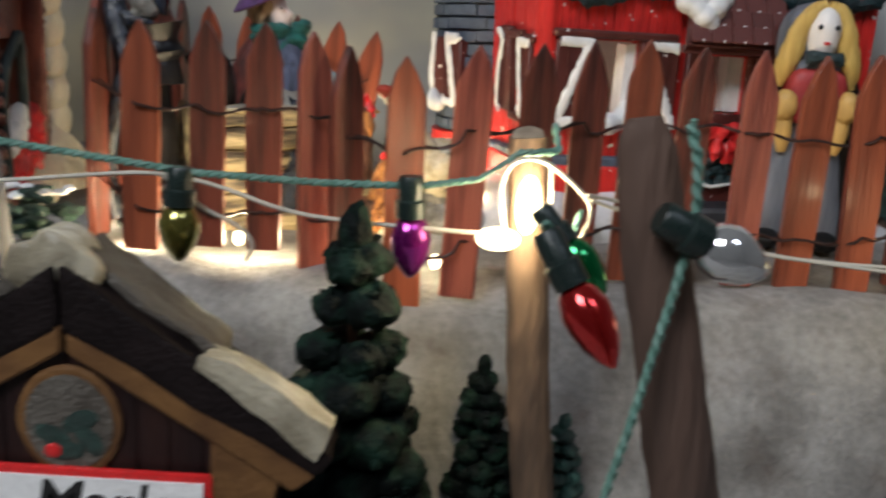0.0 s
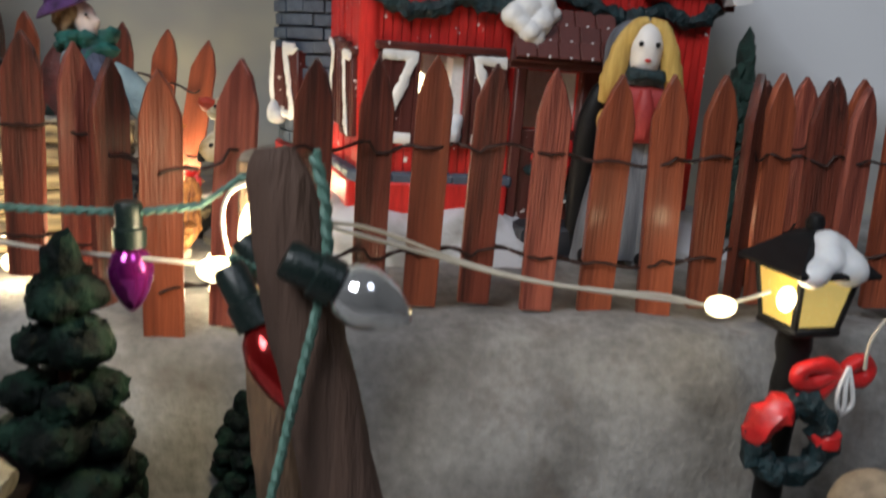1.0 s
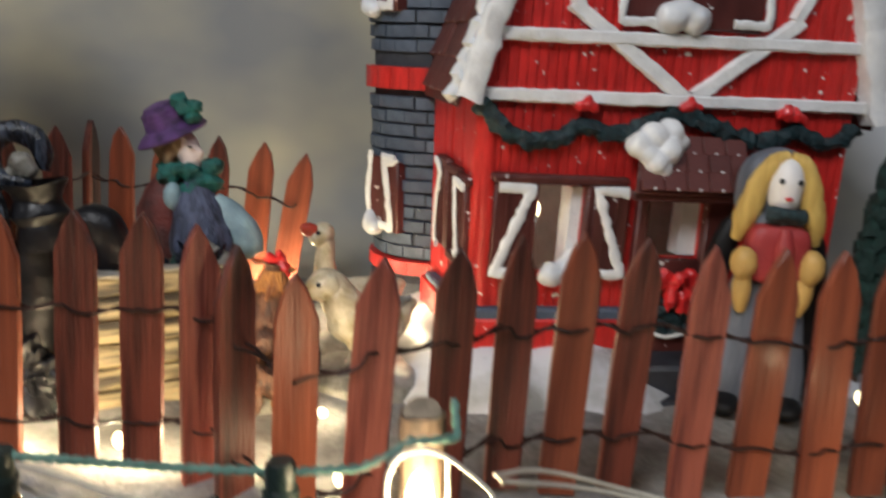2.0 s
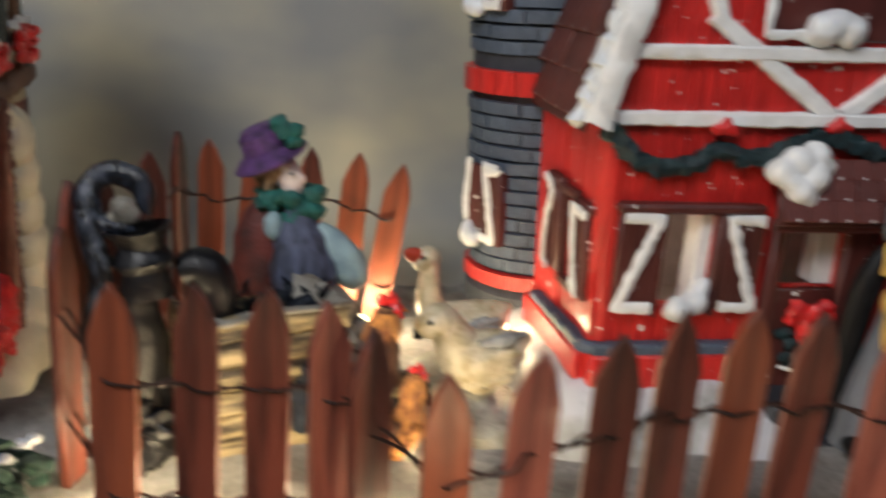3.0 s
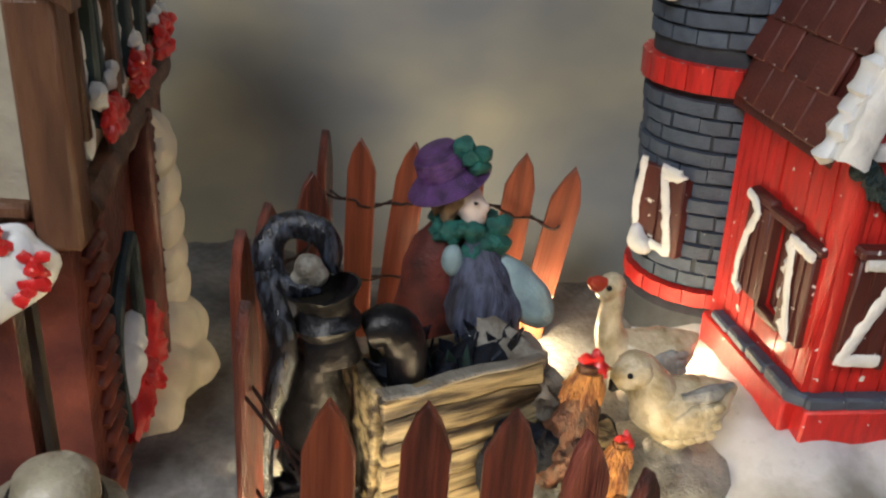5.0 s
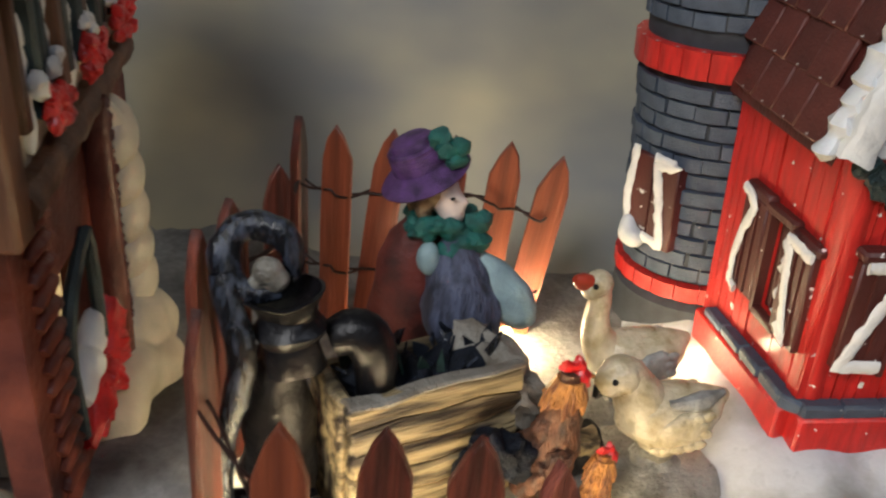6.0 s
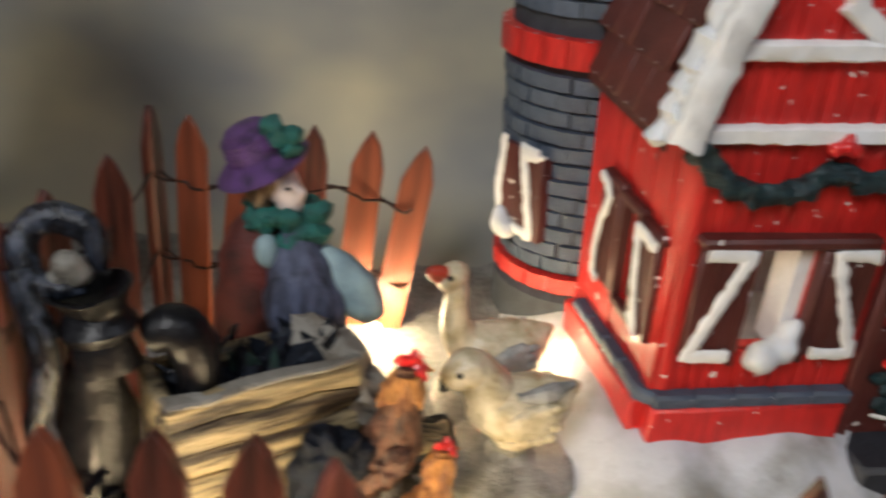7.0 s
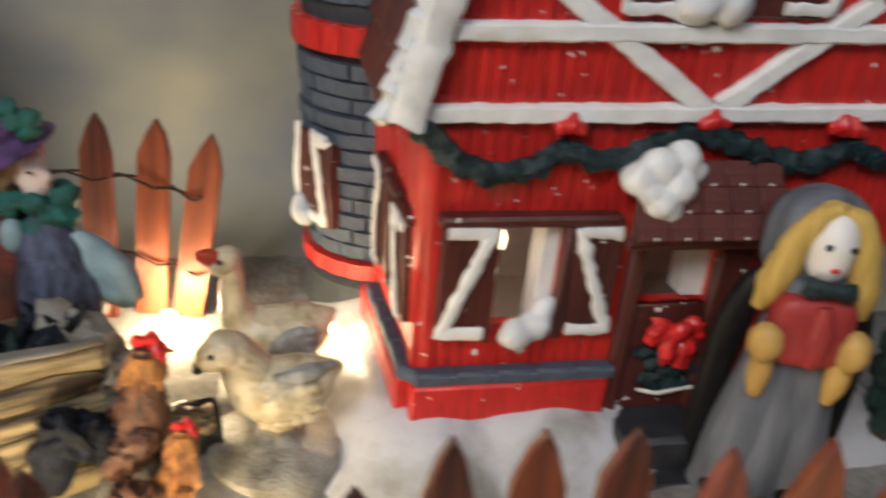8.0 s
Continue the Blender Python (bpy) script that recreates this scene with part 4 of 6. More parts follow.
blob(b, (-0.0632, 0.3235, 0.0875), (0.0062, 0.0060, 0.0062), 3, 0.35, 260)
for p in ((-0.0618, 0.3170, 0.0870), (-0.0628, 0.3175, 0.0845), (-0.0606, 0.3168, 0.0895)):
    blob(b, p, (0.0022, 0.0020, 0.0030), 3, 0.4, 300)
k = paint(b, k, 5)
for p in ((-0.0556, 0.3150, 0.0893),):
    blob(b, p, (0.0007, 0.0006, 0.0004), 2)
k = paint(b, k, 7)
blob(b, (-0.0538, 0.3166, 0.0849), (0.0006, 0.0005, 0.0003), 2)
k = paint(b, k, 8)
tilt = pose(-0.0642, 0.322, 0.0942, 8, -24, 0)
lathe(b, [(0.0060, -0.0004), (0.0095, -0.0016), (0.0114, -0.0030), (0.0120, -0.0024), (0.0098, -0.0004), (0.0074, 0.0010), (0.0067, 0.0056), (0.0050, 0.0080), (0.001, 0.0088)], 28, tilt)
for zz in (0.0010, 0.0024, 0.0038, 0.0052):
    lathe(b, [(0.0064, zz), (0.0075 - zz * 0.10, zz + 0.0007), (0.0064, zz + 0.0014)], 28, tilt)
k = paint(b, k, 6)
for p in ((-0.0585, 0.3165, 0.1010), (-0.0555, 0.318, 0.1020), (-0.0600, 0.3175, 0.1038), (-0.0560, 0.3172, 0.0985)):
    blob(b, p, (0.0028, 0.0022, 0.0024), 2, 0.6, 400)
k = paint(b, k, 3)
solid("woman_figurine", b, [COATRED, APRON, SACK, TEAL, SKIN, HAIR, HAT, BLACK, BEAK], ID, "painted resin figurine in purple hat and teal scarf", "figurine")

# log trough
log = thing("log_trough", pose(-0.0600, 0.2935, 0.0165, 0, 0, 33) @ Matrix.Diagonal((0.90, 1, 1.04, 1)), "cream weathered log trough with snow on its rim", "trough")
rndl = random.Random(6)
for i in range(6):
    b = B()
    span(b, (-0.0255 + 0.001 * rndl.random(), -0.0135, 0.0066 * i), (0.026 - 0.002 * rndl.random(), -0.0095, 0.0066 * (i + 1) - 0.0006), bevel=0.0008)
    bmesh.ops.subdivide_edges(b, edges=b.edges, cuts=3, use_grid_fill=True)
    jitter(b, 0.0015, 95)
    jitter(b, 0.0006, 420)
    part("plank", b, LOG, log, "grooved weathered plank")
b = B()
span(b, (-0.0255, 0.0085, 0.0), (0.0255, 0.0125, 0.0365), bevel=0.001)
span(b, (-0.0265, -0.0095, 0.0), (-0.0225, 0.0085, 0.0395), bevel=0.001)
span(b, (0.0225, -0.0095, 0.0), (0.0262, 0.0085, 0.0385), bevel=0.001)
bmesh.ops.subdivide_edges(b, edges=b.edges, cuts=2, use_grid_fill=True)
jitter(b, 0.0008, 160)
part("box", b, LOG, log)
# black block under the fodder: shade of the trough's inside as colour
b = B()
span(b, (-0.0225, -0.0095, 0.0), (0.0225, 0.0085, 0.033))
part("filling", b, IRON, log, "near-black block with the trough's inner shade as its colour")
b = B()
span(b, (-0.0262, -0.0140, 0.0385), (0.0255, -0.0092, 0.0402), bevel=0.0006)
bmesh.ops.subdivide_edges(b, edges=b.edges, cuts=4, use_grid_fill=True)
jitter(b, 0.0013, 200)
part("rim_snow", b, FROST, log, "thin grey frost on the rim")
b = B()
clump(b, (((-0.012, 0, 0.031), 0.0085), ((0.0, -0.001, 0.030), 0.0085), ((0.010, 0.0, 0.031), 0.008), ((-0.017, 0.001, 0.032), 0.006), ((0.016, 0, 0.032), 0.006)), 5, 0.5, 230)
part("fodder", b, TAIL, log, "dark frosted fodder heap")
for i in range(34):
    x, y = -0.020 + 0.040 * rndl.random(), -0.007 + 0.017 * rndl.random()
    b = B()
    L, w = 0.0045 + 0.003 * rndl.random(), 0.0012 + 0.0010 * rndl.random()
    slab(b, [(-w, 0), (-w * 0.8, L * 0.4), (0, L), (w * 0.9, L * 0.5), (w, 0)], -0.0003, 0.0003, pose(x, y, 0.0355 + 0.004 * rndl.random(), rndl.uniform(-55, 55), rndl.uniform(-60, 60), rndl.uniform(0, 180)))
    jitter(b, 0.0004, 400)
    part("leaf", b, (TAIL, IRON_SNOW_GLINT, GREENBOX, TAIL, IRON_SNOW_GLINT)[i % 5], log, "dark dry leaf")
b = B()
clump(b, (((0.024, -0.004, 0.034), 0.0065), ((0.028, -0.008, 0.026), 0.007), ((0.030, -0.006, 0.014), 0.008), ((0.020, 0.002, 0.037), 0.006), ((0.012, 0.004, 0.0375), 0.005)), 4, 0.3, 300)
part("snow_end", b, FROST, log, "pale frosted end of the log")

# cast-iron hand pump
pump = thing("hand_pump", pose(-0.0895, 0.277, 0.017), "black cast-iron hand pump with a frosted arch and curved handle", "pump")
b = B()
lathe(b, [(0.0105, 0.0), (0.0112, 0.003), (0.0090, 0.006), (0.0080, 0.012), (0.0084, 0.018), (0.0078, 0.024), (0.0076, 0.032), (0.0066, 0.040), (0.0055, 0.046), (0.0050, 0.048), (0.003, 0.050)], 28)
jitter(b, 0.0018, 210)
part("column", b, IRON, pump)
b = B()
lathe(b, [(0.0080, 0.0440), (0.0078, 0.0500), (0.0072, 0.0525), (0.0092, 0.0545), (0.0097, 0.0560), (0.0080, 0.0578), (0.0070, 0.0600), (0.0080, 0.0630), (0.0104, 0.0655), (0.0108, 0.0664), (0.0098, 0.0666), (0.0070, 0.0635), (0.003, 0.0620)], 28, pose(0.0082, -0.0015, 0.0098, 0, -6, 0) @ Matrix.Diagonal((0.84, 0.76, 0.84, 1)))
jitter(b, 0.0011, 150)
part("bowl", b, IRON, pump, "black flared bowl with a lip")
b = B()
sweep(b, [(0.0020, -0.002, 0.0655), (-0.0025, -0.003, 0.0650), (-0.0080, -0.004, 0.0665), (-0.0105, -0.002, 0.0720), (-0.0085, 0.001, 0.0772), (-0.003, 0.002, 0.0785), (0.0018, 0.002, 0.0765), (0.0040, 0.002, 0.0720), (0.0035, 0.001, 0.0680)], [0.0018, 0.0026, 0.0032, 0.0033, 0.0032, 0.0032, 0.0031, 0.0027, 0.002], 12, 1, 0.2, 240, smooth=2)
part("arch", b, IRON_SNOW_GLINT, pump, "frosted arched collar")
# glossy black handle; its grey highlights are streaks of colour
b = B()
sweep(b, [(-0.0098, -0.004, 0.0695), (-0.0080, -0.006, 0.063), (-0.0045, -0.0085, 0.054), (-0.006, -0.0095, 0.043), (-0.0095, -0.0105, 0.032), (-0.0105, -0.011, 0.022), (-0.0095, -0.012, 0.012), (-0.0075, -0.0125, 0.005)], [0.003, 0.0034, 0.0032, 0.0028, 0.0028, 0.0026, 0.0026, 0.0022], 12, 1, 0.2, 200, smooth=2)
part("handle", b, IRON_SNOW_GLINT, pump, "long curved black handle with grey highlights in its colour")
b = B()
clump(b, (((-0.0005, -0.0030, 0.0705), 0.0031), ((0.0012, -0.0030, 0.0685), 0.0027), ((-0.003, -0.0034, 0.0675), 0.0018)), 4, 0.1)
part("snow_knob", b, ICE, pump, "small white lump of snow")
b = B()
sweep(b, [(0.012, 0.003, 0.052), (0.017, 0.004, 0.0545), (0.0205, 0.004, 0.051), (0.0215, 0.004, 0.043), (0.0215, 0.004, 0.034)], [0.0044, 0.0054, 0.0054, 0.0048, 0.0044], 18, 1, 0.05, 200, smooth=2)
part("spout", b, IRON, pump, "black drooping spout")
b = B()
clump(b, (((0.002, -0.008, 0.004), 0.006), ((-0.003, -0.008, 0.010), 0.0055), ((0.006, -0.008, 0.011), 0.0055), ((0.002, -0.007, 0.018), 0.005)), 5, 0.6, 420)
part("splash", b, IRON, pump, "crumpled glossy splash at the foot")


def goose(m, looking, grey, label, hr=0.0050):
    """A resin goose on its base: body with neck and head, feathered wings, beak, eyes."""
    t = thing("goose", m, label, "goose figurine", "geese in the yard")
    hx, hy, hz = looking[-1]
    b = B()
    clump(b, (((-0.001, 0, 0.0180), 0.0092), ((0.0045, 0, 0.0190), 0.0086), ((0.0092, 0, 0.0218), 0.0058), ((-0.0050, 0, 0.0192), 0.0078), ((0.0140, 0, 0.0252), 0.0026), ((0.000, 0, 0.0125), 0.0066)), 5, 0.06, 160)
    k = hr / 0.0050
    sweep(b, looking, [0.0074, 0.0060 * k, 0.0045 * k, 0.0039 * k, 0.0042 * k], 16, 1, 0.05, 200, smooth=2)
    clump(b, (((hx, hy, hz), hr), ((hx - 0.0026 * k, hy - 0.001, hz - 0.0012), hr * 0.78)), 4)
    part("body", b, GOOSE, t)
    rn = random.Random(17)
    for s in (-1, 1):
        b = B()
        blob(b, (0, 0, 0), (0.0076, 0.0024, 0.0056), 4, 0.12, 300, pose(0.0038, s * 0.0070, 0.0188, 0, -14, -s * 12))
        for row in range(4):
            for i in range(5):
                x = -0.0030 + 0.0026 * i + 0.0012 * (row % 2)
                z = 0.0138 + 0.0026 * row + 0.22 * x
                blob(b, (0, 0, 0), (0.0021, 0.0008, 0.0014), 2, 0.35, 500, pose(x, s * (0.0092 - 0.20 * abs(x - 0.003) - 0.0003 * row), z, 8 * rn.random(), -24 + 20 * rn.random(), -s * (8 + 60 * (x - 0.003))))
        part("wing", b, GOOSE_GREY if grey else GOOSE, t, "carved feathered wing")
        b = B()
        blob(b, (hx - 0.0024 * k, hy + s * hr * 0.86, hz + 0.0008), 0.00085, 2)
        part("eye", b, BLACK, t)
    if not grey:
        b = B()
        sweep(b, [(-0.001, -0.0050, 0.0250), (0.006, -0.0052, 0.0262), (0.0135, -0.002, 0.0276)], [0.0012, 0.0026, 0.0010], 10, 1, 0.4, 400, smooth=1)
        part("wing_top", b, GOOSE_GREY, t, "blue-grey upper wing edge")
    b = B()
    if grey:
        sweep(b, [(hx - 0.0026, hy - 0.001, hz + 0.0004), (hx - 0.0058, hy - 0.002, hz + 0.0018), (hx - 0.0078, hy - 0.0026, hz + 0.0028)], [0.0026, 0.0026, 0.0012], 10, 0.8)
    else:
        sweep(b, [(hx - 0.003, hy - 0.001, hz - 0.0010), (hx - 0.0055, hy - 0.002, hz - 0.0035), (hx - 0.0066, hy - 0.0026, hz - 0.0052)], [0.003, 0.0020, 0.0008], 10, 0.8)
    part("beak", b, BEAK if grey else BLACK, t)
    b = B()
    lathe(b, [(0.0190, -0.003), (0.0190, 0.0012), (0.0165, 0.0032), (0.0068, 0.0044), (0.0048, 0.0066), (0.0054, 0.0090), (0.0068, 0.0125), (0.004, 0.014)], 32)
    jitter(b, 0.0009, 220)
    part("base", b, ICE, t, "cloudy white base")
    return t


goose(pose(0.0035, 0.309, 0.0185, 0, 0, 8), [(-0.0055, 0, 0.0205), (-0.0088, 0, 0.0262), (-0.0108, 0, 0.0305), (-0.0122, -0.001, 0.0322), (-0.0135, -0.001, 0.0312)], False, "cream resin goose with bent head on a white base", 0.0053)
goose(pose(-0.001, 0.338, 0.0165, 0, 0, 10), [(-0.0075, 0, 0.0195), (-0.0120, 0, 0.0250), (-0.0132, 0, 0.0325), (-0.0128, -0.001, 0.0390), (-0.0140, -0.001, 0.0432)], True, "cream resin goose with grey wings and raised red beak", 0.0040)


def hen(m, body, tailm, label):
    """An upright resin hen; its tail points along its own x."""
    t = thing("chicken", m, label, "chicken figurine", "chickens in the yard")
    b = B()
    sweep(b, [(0.005, 0, 0.006), (0.003, 0, 0.011), (0.0, 0, 0.017), (-0.0018, 0, 0.024), (-0.0024, 0, 0.031), (-0.0028, 0, 0.036)], [0.0030, 0.0062, 0.0062, 0.0046, 0.0032, 0.0024], 18, 0.85, 0.40, 380, smooth=2)
    part("body", b, body, t)
    for s in (-1, 1):
        b = B()
        clump(b, (((0.000, s * 0.0048, 0.0165), 0.0032), ((0.003, s * 0.0050, 0.0140), 0.0032), ((0.006, s * 0.0044, 0.0115), 0.0024)), 4, 0.3, 600)
        part("wing", b, body, t)
    b = B()
    clump(b, (((0.006, 0, 0.014), 0.0050), ((0.010, 0.001, 0.0175), 0.0048), ((0.0145, 0, 0.0195), 0.0042), ((0.0160, -0.001, 0.014), 0.0046), ((0.0170, 0.001, 0.0085), 0.0042)), 4, 0.35, 420)
    part("tail", b, tailm, t, "drooping tail feathers")
    b = B()
    clump(b, [((-0.0048 + 0.0013 * i, 0.0003 * (i % 2), 0.0376 + 0.0008 * (i % 2)), 0.0011) for i in range(5)] + [((-0.0048, 0, 0.0350), 0.0020), ((-0.0052, 0.0008, 0.0322), 0.0011), ((-0.0052, -0.0008, 0.0322), 0.0011)], 4, 0.5, 700)
    part("comb", b, REDBERRY, t, "red comb")
    b = B()
    for i in range(16):
        a = 2 * math.pi * i / 16
        sweep(b, [(-0.0026 + 0.0022 * math.cos(a), 0.0022 * math.sin(a), 0.0345), (-0.0020 + 0.0038 * math.cos(a), 0.0036 * math.sin(a), 0.0300), (-0.0014 + 0.0047 * math.cos(a), 0.0045 * math.sin(a), 0.0272 + 0.0014 * (i % 3))], [0.0009, 0.0011, 0.0003], 6)
    part("hackle", b, HEN_GOLD, t, "golden neck feathers")
    b = B()
    sweep(b, [(-0.0050, 0, 0.0352), (-0.0080, 0, 0.0342)], [0.0012, 0.0003], 8)
    part("beak", b, HEN_GOLD, t)
    b = B()
    lathe(b, [(0.0095, -0.003), (0.0090, 0.0020), (0.0050, 0.0032), (0.0028, 0.0042), (0.0030, 0.0085)], 18)
    part("base", b, ICE, t)
    return t


hen(pose(-0.0265, 0.290, 0.0180, 0, 0, 203) @ Matrix.Scale(1.14, 4), HEN, TAIL, "brown resin hen with blue-black tail and red comb")
hen(pose(-0.0160, 0.2825, 0.0130, 0, 0, 215) @ Matrix.Scale(0.82, 4), HEN_GOLD, HEN, "golden-orange resin rooster with a red comb")

cutlog = thing("cut_log", ID, "short cream log with dark bark lying beside the hen", "log")
b = B()
sweep(b, [(-0.0290, 0.3035, 0.0235), (-0.0220, 0.3062, 0.0238), (-0.0130, 0.3105, 0.0235)], [0.0070, 0.0076, 0.0070], 18, 0.9, 0.22, 260, smooth=2)
part("bark", b, IRON, cutlog, "near-black bark")
b = B()
sweep(b, [(-0.0285, 0.3010, 0.0275), (-0.0220, 0.3030, 0.0280), (-0.0135, 0.3072, 0.0272)], [0.0042, 0.0046, 0.0040], 14, 0.9, 0.35, 300, smooth=2)
part("split_face", b, LOG, cutlog, "pale split upper face")

# doll at the barn: one plain mesh
b = B()
k = 0
DOLL = pose(0.1310, 0.3090, 0, 0, 0, -6) @ Matrix.Diagonal((0.86, 1, 1, 1))
for s in (-1, 1):
    sweep(b, [(s * 0.0115, -0.003, 0.017), (s * 0.0098, -0.003, 0.034), (s * 0.0066, -0.003, 0.052), (s * 0.0045, -0.001, 0.070)], [0.0086, 0.0084, 0.0076, 0.0056], 20, 0.8, 0.10, 150, DOLL, smooth=1)
sweep(b, [(0, -0.002, 0.020), (0, -0.002, 0.040), (0, -0.002, 0.064)], [0.010, 0.010, 0.008], 16, 0.75, 0.08, 150, DOLL)
clump(b, (((0, 0.004, 0.0915), 0.0110), ((-0.0040, 0.003, 0.0915), 0.0102), ((0.0040, 0.003, 0.0915), 0.0102), ((0, 0.003, 0.0860), 0.0115), ((-0.005, 0.003, 0.086), 0.0095), ((0.005, 0.003, 0.086), 0.0095)), 4, 0.02, 200, DOLL)
blob(b, (0, -0.0045, 0.0800), (0.0100, 0.0060, 0.0042), 3, 0.05, 200, DOLL)
k = paint(b, k, 0)
for s in (-1, 1):
    sweep(b, [(s * 0.0004, -0.0072, 0.1010), (s * 0.0050, -0.0072, 0.0992), (s * 0.0086, -0.0066, 0.0935), (s * 0.0104, -0.0062, 0.0865), (s * 0.0126, -0.0060, 0.0800), (s * 0.0140, -0.0050, 0.0735)], [0.0016, 0.0030, 0.0036, 0.0042, 0.0044, 0.0020], 14, 0.8, 0.18, 300, DOLL, smooth=2)
blob(b, (0, -0.0010, 0.0920), (0.0102, 0.0072, 0.0092), 3, 0, 200, DOLL)
k = paint(b, k, 1)
clump(b, (((0, -0.0060, 0.0925), 0.0066), ((0, -0.0062, 0.0885), 0.0060), ((0, -0.0060, 0.0950), 0.0058)), 4, 0, 200, DOLL)
k = paint(b, k, 2)
pillow(b, (0, -0.0080, 0.0706), (0.0114, 0.0050, 0.0096), 0.55, DOLL)
sweep(b, [(0.0005, -0.0128, 0.0790), (0.0012, -0.0140, 0.0710), (0.0010, -0.0128, 0.0630)], [0.002, 0.004, 0.002], 12, 0.6, 0, 200, DOLL, smooth=1)
k = paint(b, k, 3)
for s in (-1, 1):
    blob(b, (s * 0.0118, -0.0115, 0.0675), (0.0048, 0.0040, 0.0056), 3, 0.12, 200, DOLL)
    sweep(b, [(s * 0.0110, -0.0100, 0.0640), (s * 0.0108, -0.0105, 0.0570), (s * 0.0102, -0.0095, 0.0515)], [0.0034, 0.0036, 0.0018], 12, 0.8, 0.15, 200, DOLL, smooth=1)
k = paint(b, k, 4)
sweep(b, [(-0.0068, -0.0118, 0.0838), (-0.0045, -0.0128, 0.0838), (0, -0.0132, 0.0836), (0.0045, -0.0128, 0.0832), (0.0070, -0.0118, 0.0828)], [0.0020, 0.0028, 0.0015, 0.0026, 0.0022], 10, 0.7, 0.5, 400, DOLL, smooth=1)
k = paint(b, k, 5)
for s in (-1, 1):
    blob(b, (s * 0.0032, -0.0122, 0.0936), (0.0010, 0.0006, 0.0009), 2, 0, 200, DOLL)
    sweep(b, [(s * 0.0100, 0.002, 0.0810), (s * 0.0155, 0.001, 0.0740), (s * 0.0180, 0.001, 0.0620), (s * 0.0190, 0.002, 0.0420), (s * 0.0185, 0.003, 0.020)], [0.0030, 0.0048, 0.0050, 0.0046, 0.0040], 12, 0.7, 0.1, 200, DOLL, smooth=1)
    blob(b, (s * 0.0115, -0.009, 0.0205), (0.0064, 0.009, 0.0036), 3, 0, 200, DOLL)
k = paint(b, k, 6)
blob(b, (0, -0.0126, 0.0884), (0.0014, 0.0006, 0.0006), 2, 0, 200, DOLL)
k = paint(b, k, 7)
solid("doll_figurine", b, [DOLLGREY, DOLLHAIR, PALE, DOLLRED, MITTEN, GARLAND, BLACK, REDBERRY], ID, "painted clay doll with yellow hair, grey clothes and red sweater", "figurine")

# dark cypress beside the barn
cyp = thing("cypress_tree", pose(0.1745, 0.327, 0.017), "narrow dark blue-green cypress beside the red barn", "tree")
b = B()
sweep(b, [(0, 0, -0.004), (0, 0, 0.012)], [0.003, 0.0025], 8)
part("trunk", b, PLANK, cyp)
b = B()
rndl = random.Random(12)
for i in range(190):
    f = rndl.random()
    a = rndl.random() * 6.28
    r = 0.0056 * (1 - f ** 3) * (0.55 + 0.5 * rndl.random())
    blob(b, (r * math.cos(a), r * math.sin(a), 0.010 + 0.071 * f), (0.0028, 0.0028, 0.0042), 1, 0.5, 300)
part("crown", b, GREENBOX, cyp)

# ---- half-timbered house ----
house = thing("timbered_house", pose(-0.1355, 0.262, 0.017, 0, 0, 11), "brown timbered ceramic house with cream plaster, shutters and flower boxes", "model house")
# local x runs out of the side towards the yard, y runs back along it
LEN = 0.102
b = B()
for (ya, yb, za, zb) in ((0.0, 0.0225, -0.004, 0.082), (0.049, LEN, -0.004, 0.082), (0.0225, 0.049, -0.004, 0.014), (0.0225, 0.049, 0.057, 0.082)):
    span(b, (-0.016, ya, za), (-0.0085, yb, zb))
jitter(b, 0.0006, 160)
part("side_wall", b, WARMWALL, house, "dark red-brown lower wall")
for lo, hi in (((-0.075, 0.002, -0.004), (-0.016, 0.0085, 0.082)), ((-0.075, LEN - 0.006, -0.004), (-0.0165, LEN, 0.082))):
    b = B()
    span(b, lo, hi)
    part("end_wall", b, WARMWALL, house)
b = B()
for i in range(14):
    b = B()
    sweep(b, [(-0.0080, 0.008, 0.003 + 0.0055 * i), (-0.0072, 0.0145, 0.0058 + 0.0055 * i), (-0.0080, 0.0215, 0.003 + 0.0055 * i)], [0.0016, 0.0026, 0.0016], 10, 0.8, 0.35, 300, smooth=1)
    part("clapboard", b, WARMWALL, house, "rippled brown moulded siding")
b = B()
slab(b, [(-0.074, 0.082), (-0.0015, 0.082), (-0.0015, 0.131), (-0.037, 0.158), (-0.074, 0.131)], 0.001, LEN - 0.001)
jitter(b, 0.0005, 120)
part("upper_wall", b, PLASTER, house, "cream plaster upper storey")
b = B()
span(b, (-0.0075, -0.0025, 0.076), (0.0020, 0.0065, 0.1265), bevel=0.001)
jitter(b, 0.0005, 200)
part("corner_post", b, TIMBER, house, "thick tan corner post")
b = B()
sweep(b, [(-0.0005, 0.006 + (LEN - 0.010) * i / 12, 0.0815 + 0.010 * i / 12) for i in range(13)], 0.0042, 12, 0.9, 0.3, 300, smooth=1)
part("jetty_beam", b, TIMBER, house, "rough brown beam under the upper storey")
for lo, hi in (((-0.0062, 0.0045, 0.1245), (0.0045, LEN, 0.1345)), ((-0.030, -0.0022, 0.0868), (-0.023, 0.003, 0.1242)), ((-0.074, -0.0022, 0.0825), (-0.0078, 0.003, 0.0865))):
    b = B()
    span(b, lo, hi, bevel=0.001)
    bmesh.ops.subdivide_edges(b, edges=[e for e in b.edges if e.calc_length() > 0.02], cuts=10, use_grid_fill=True)
    jitter(b, 0.0007, 160)
    part("top_beam", b, TIMBER, house)
b = B()
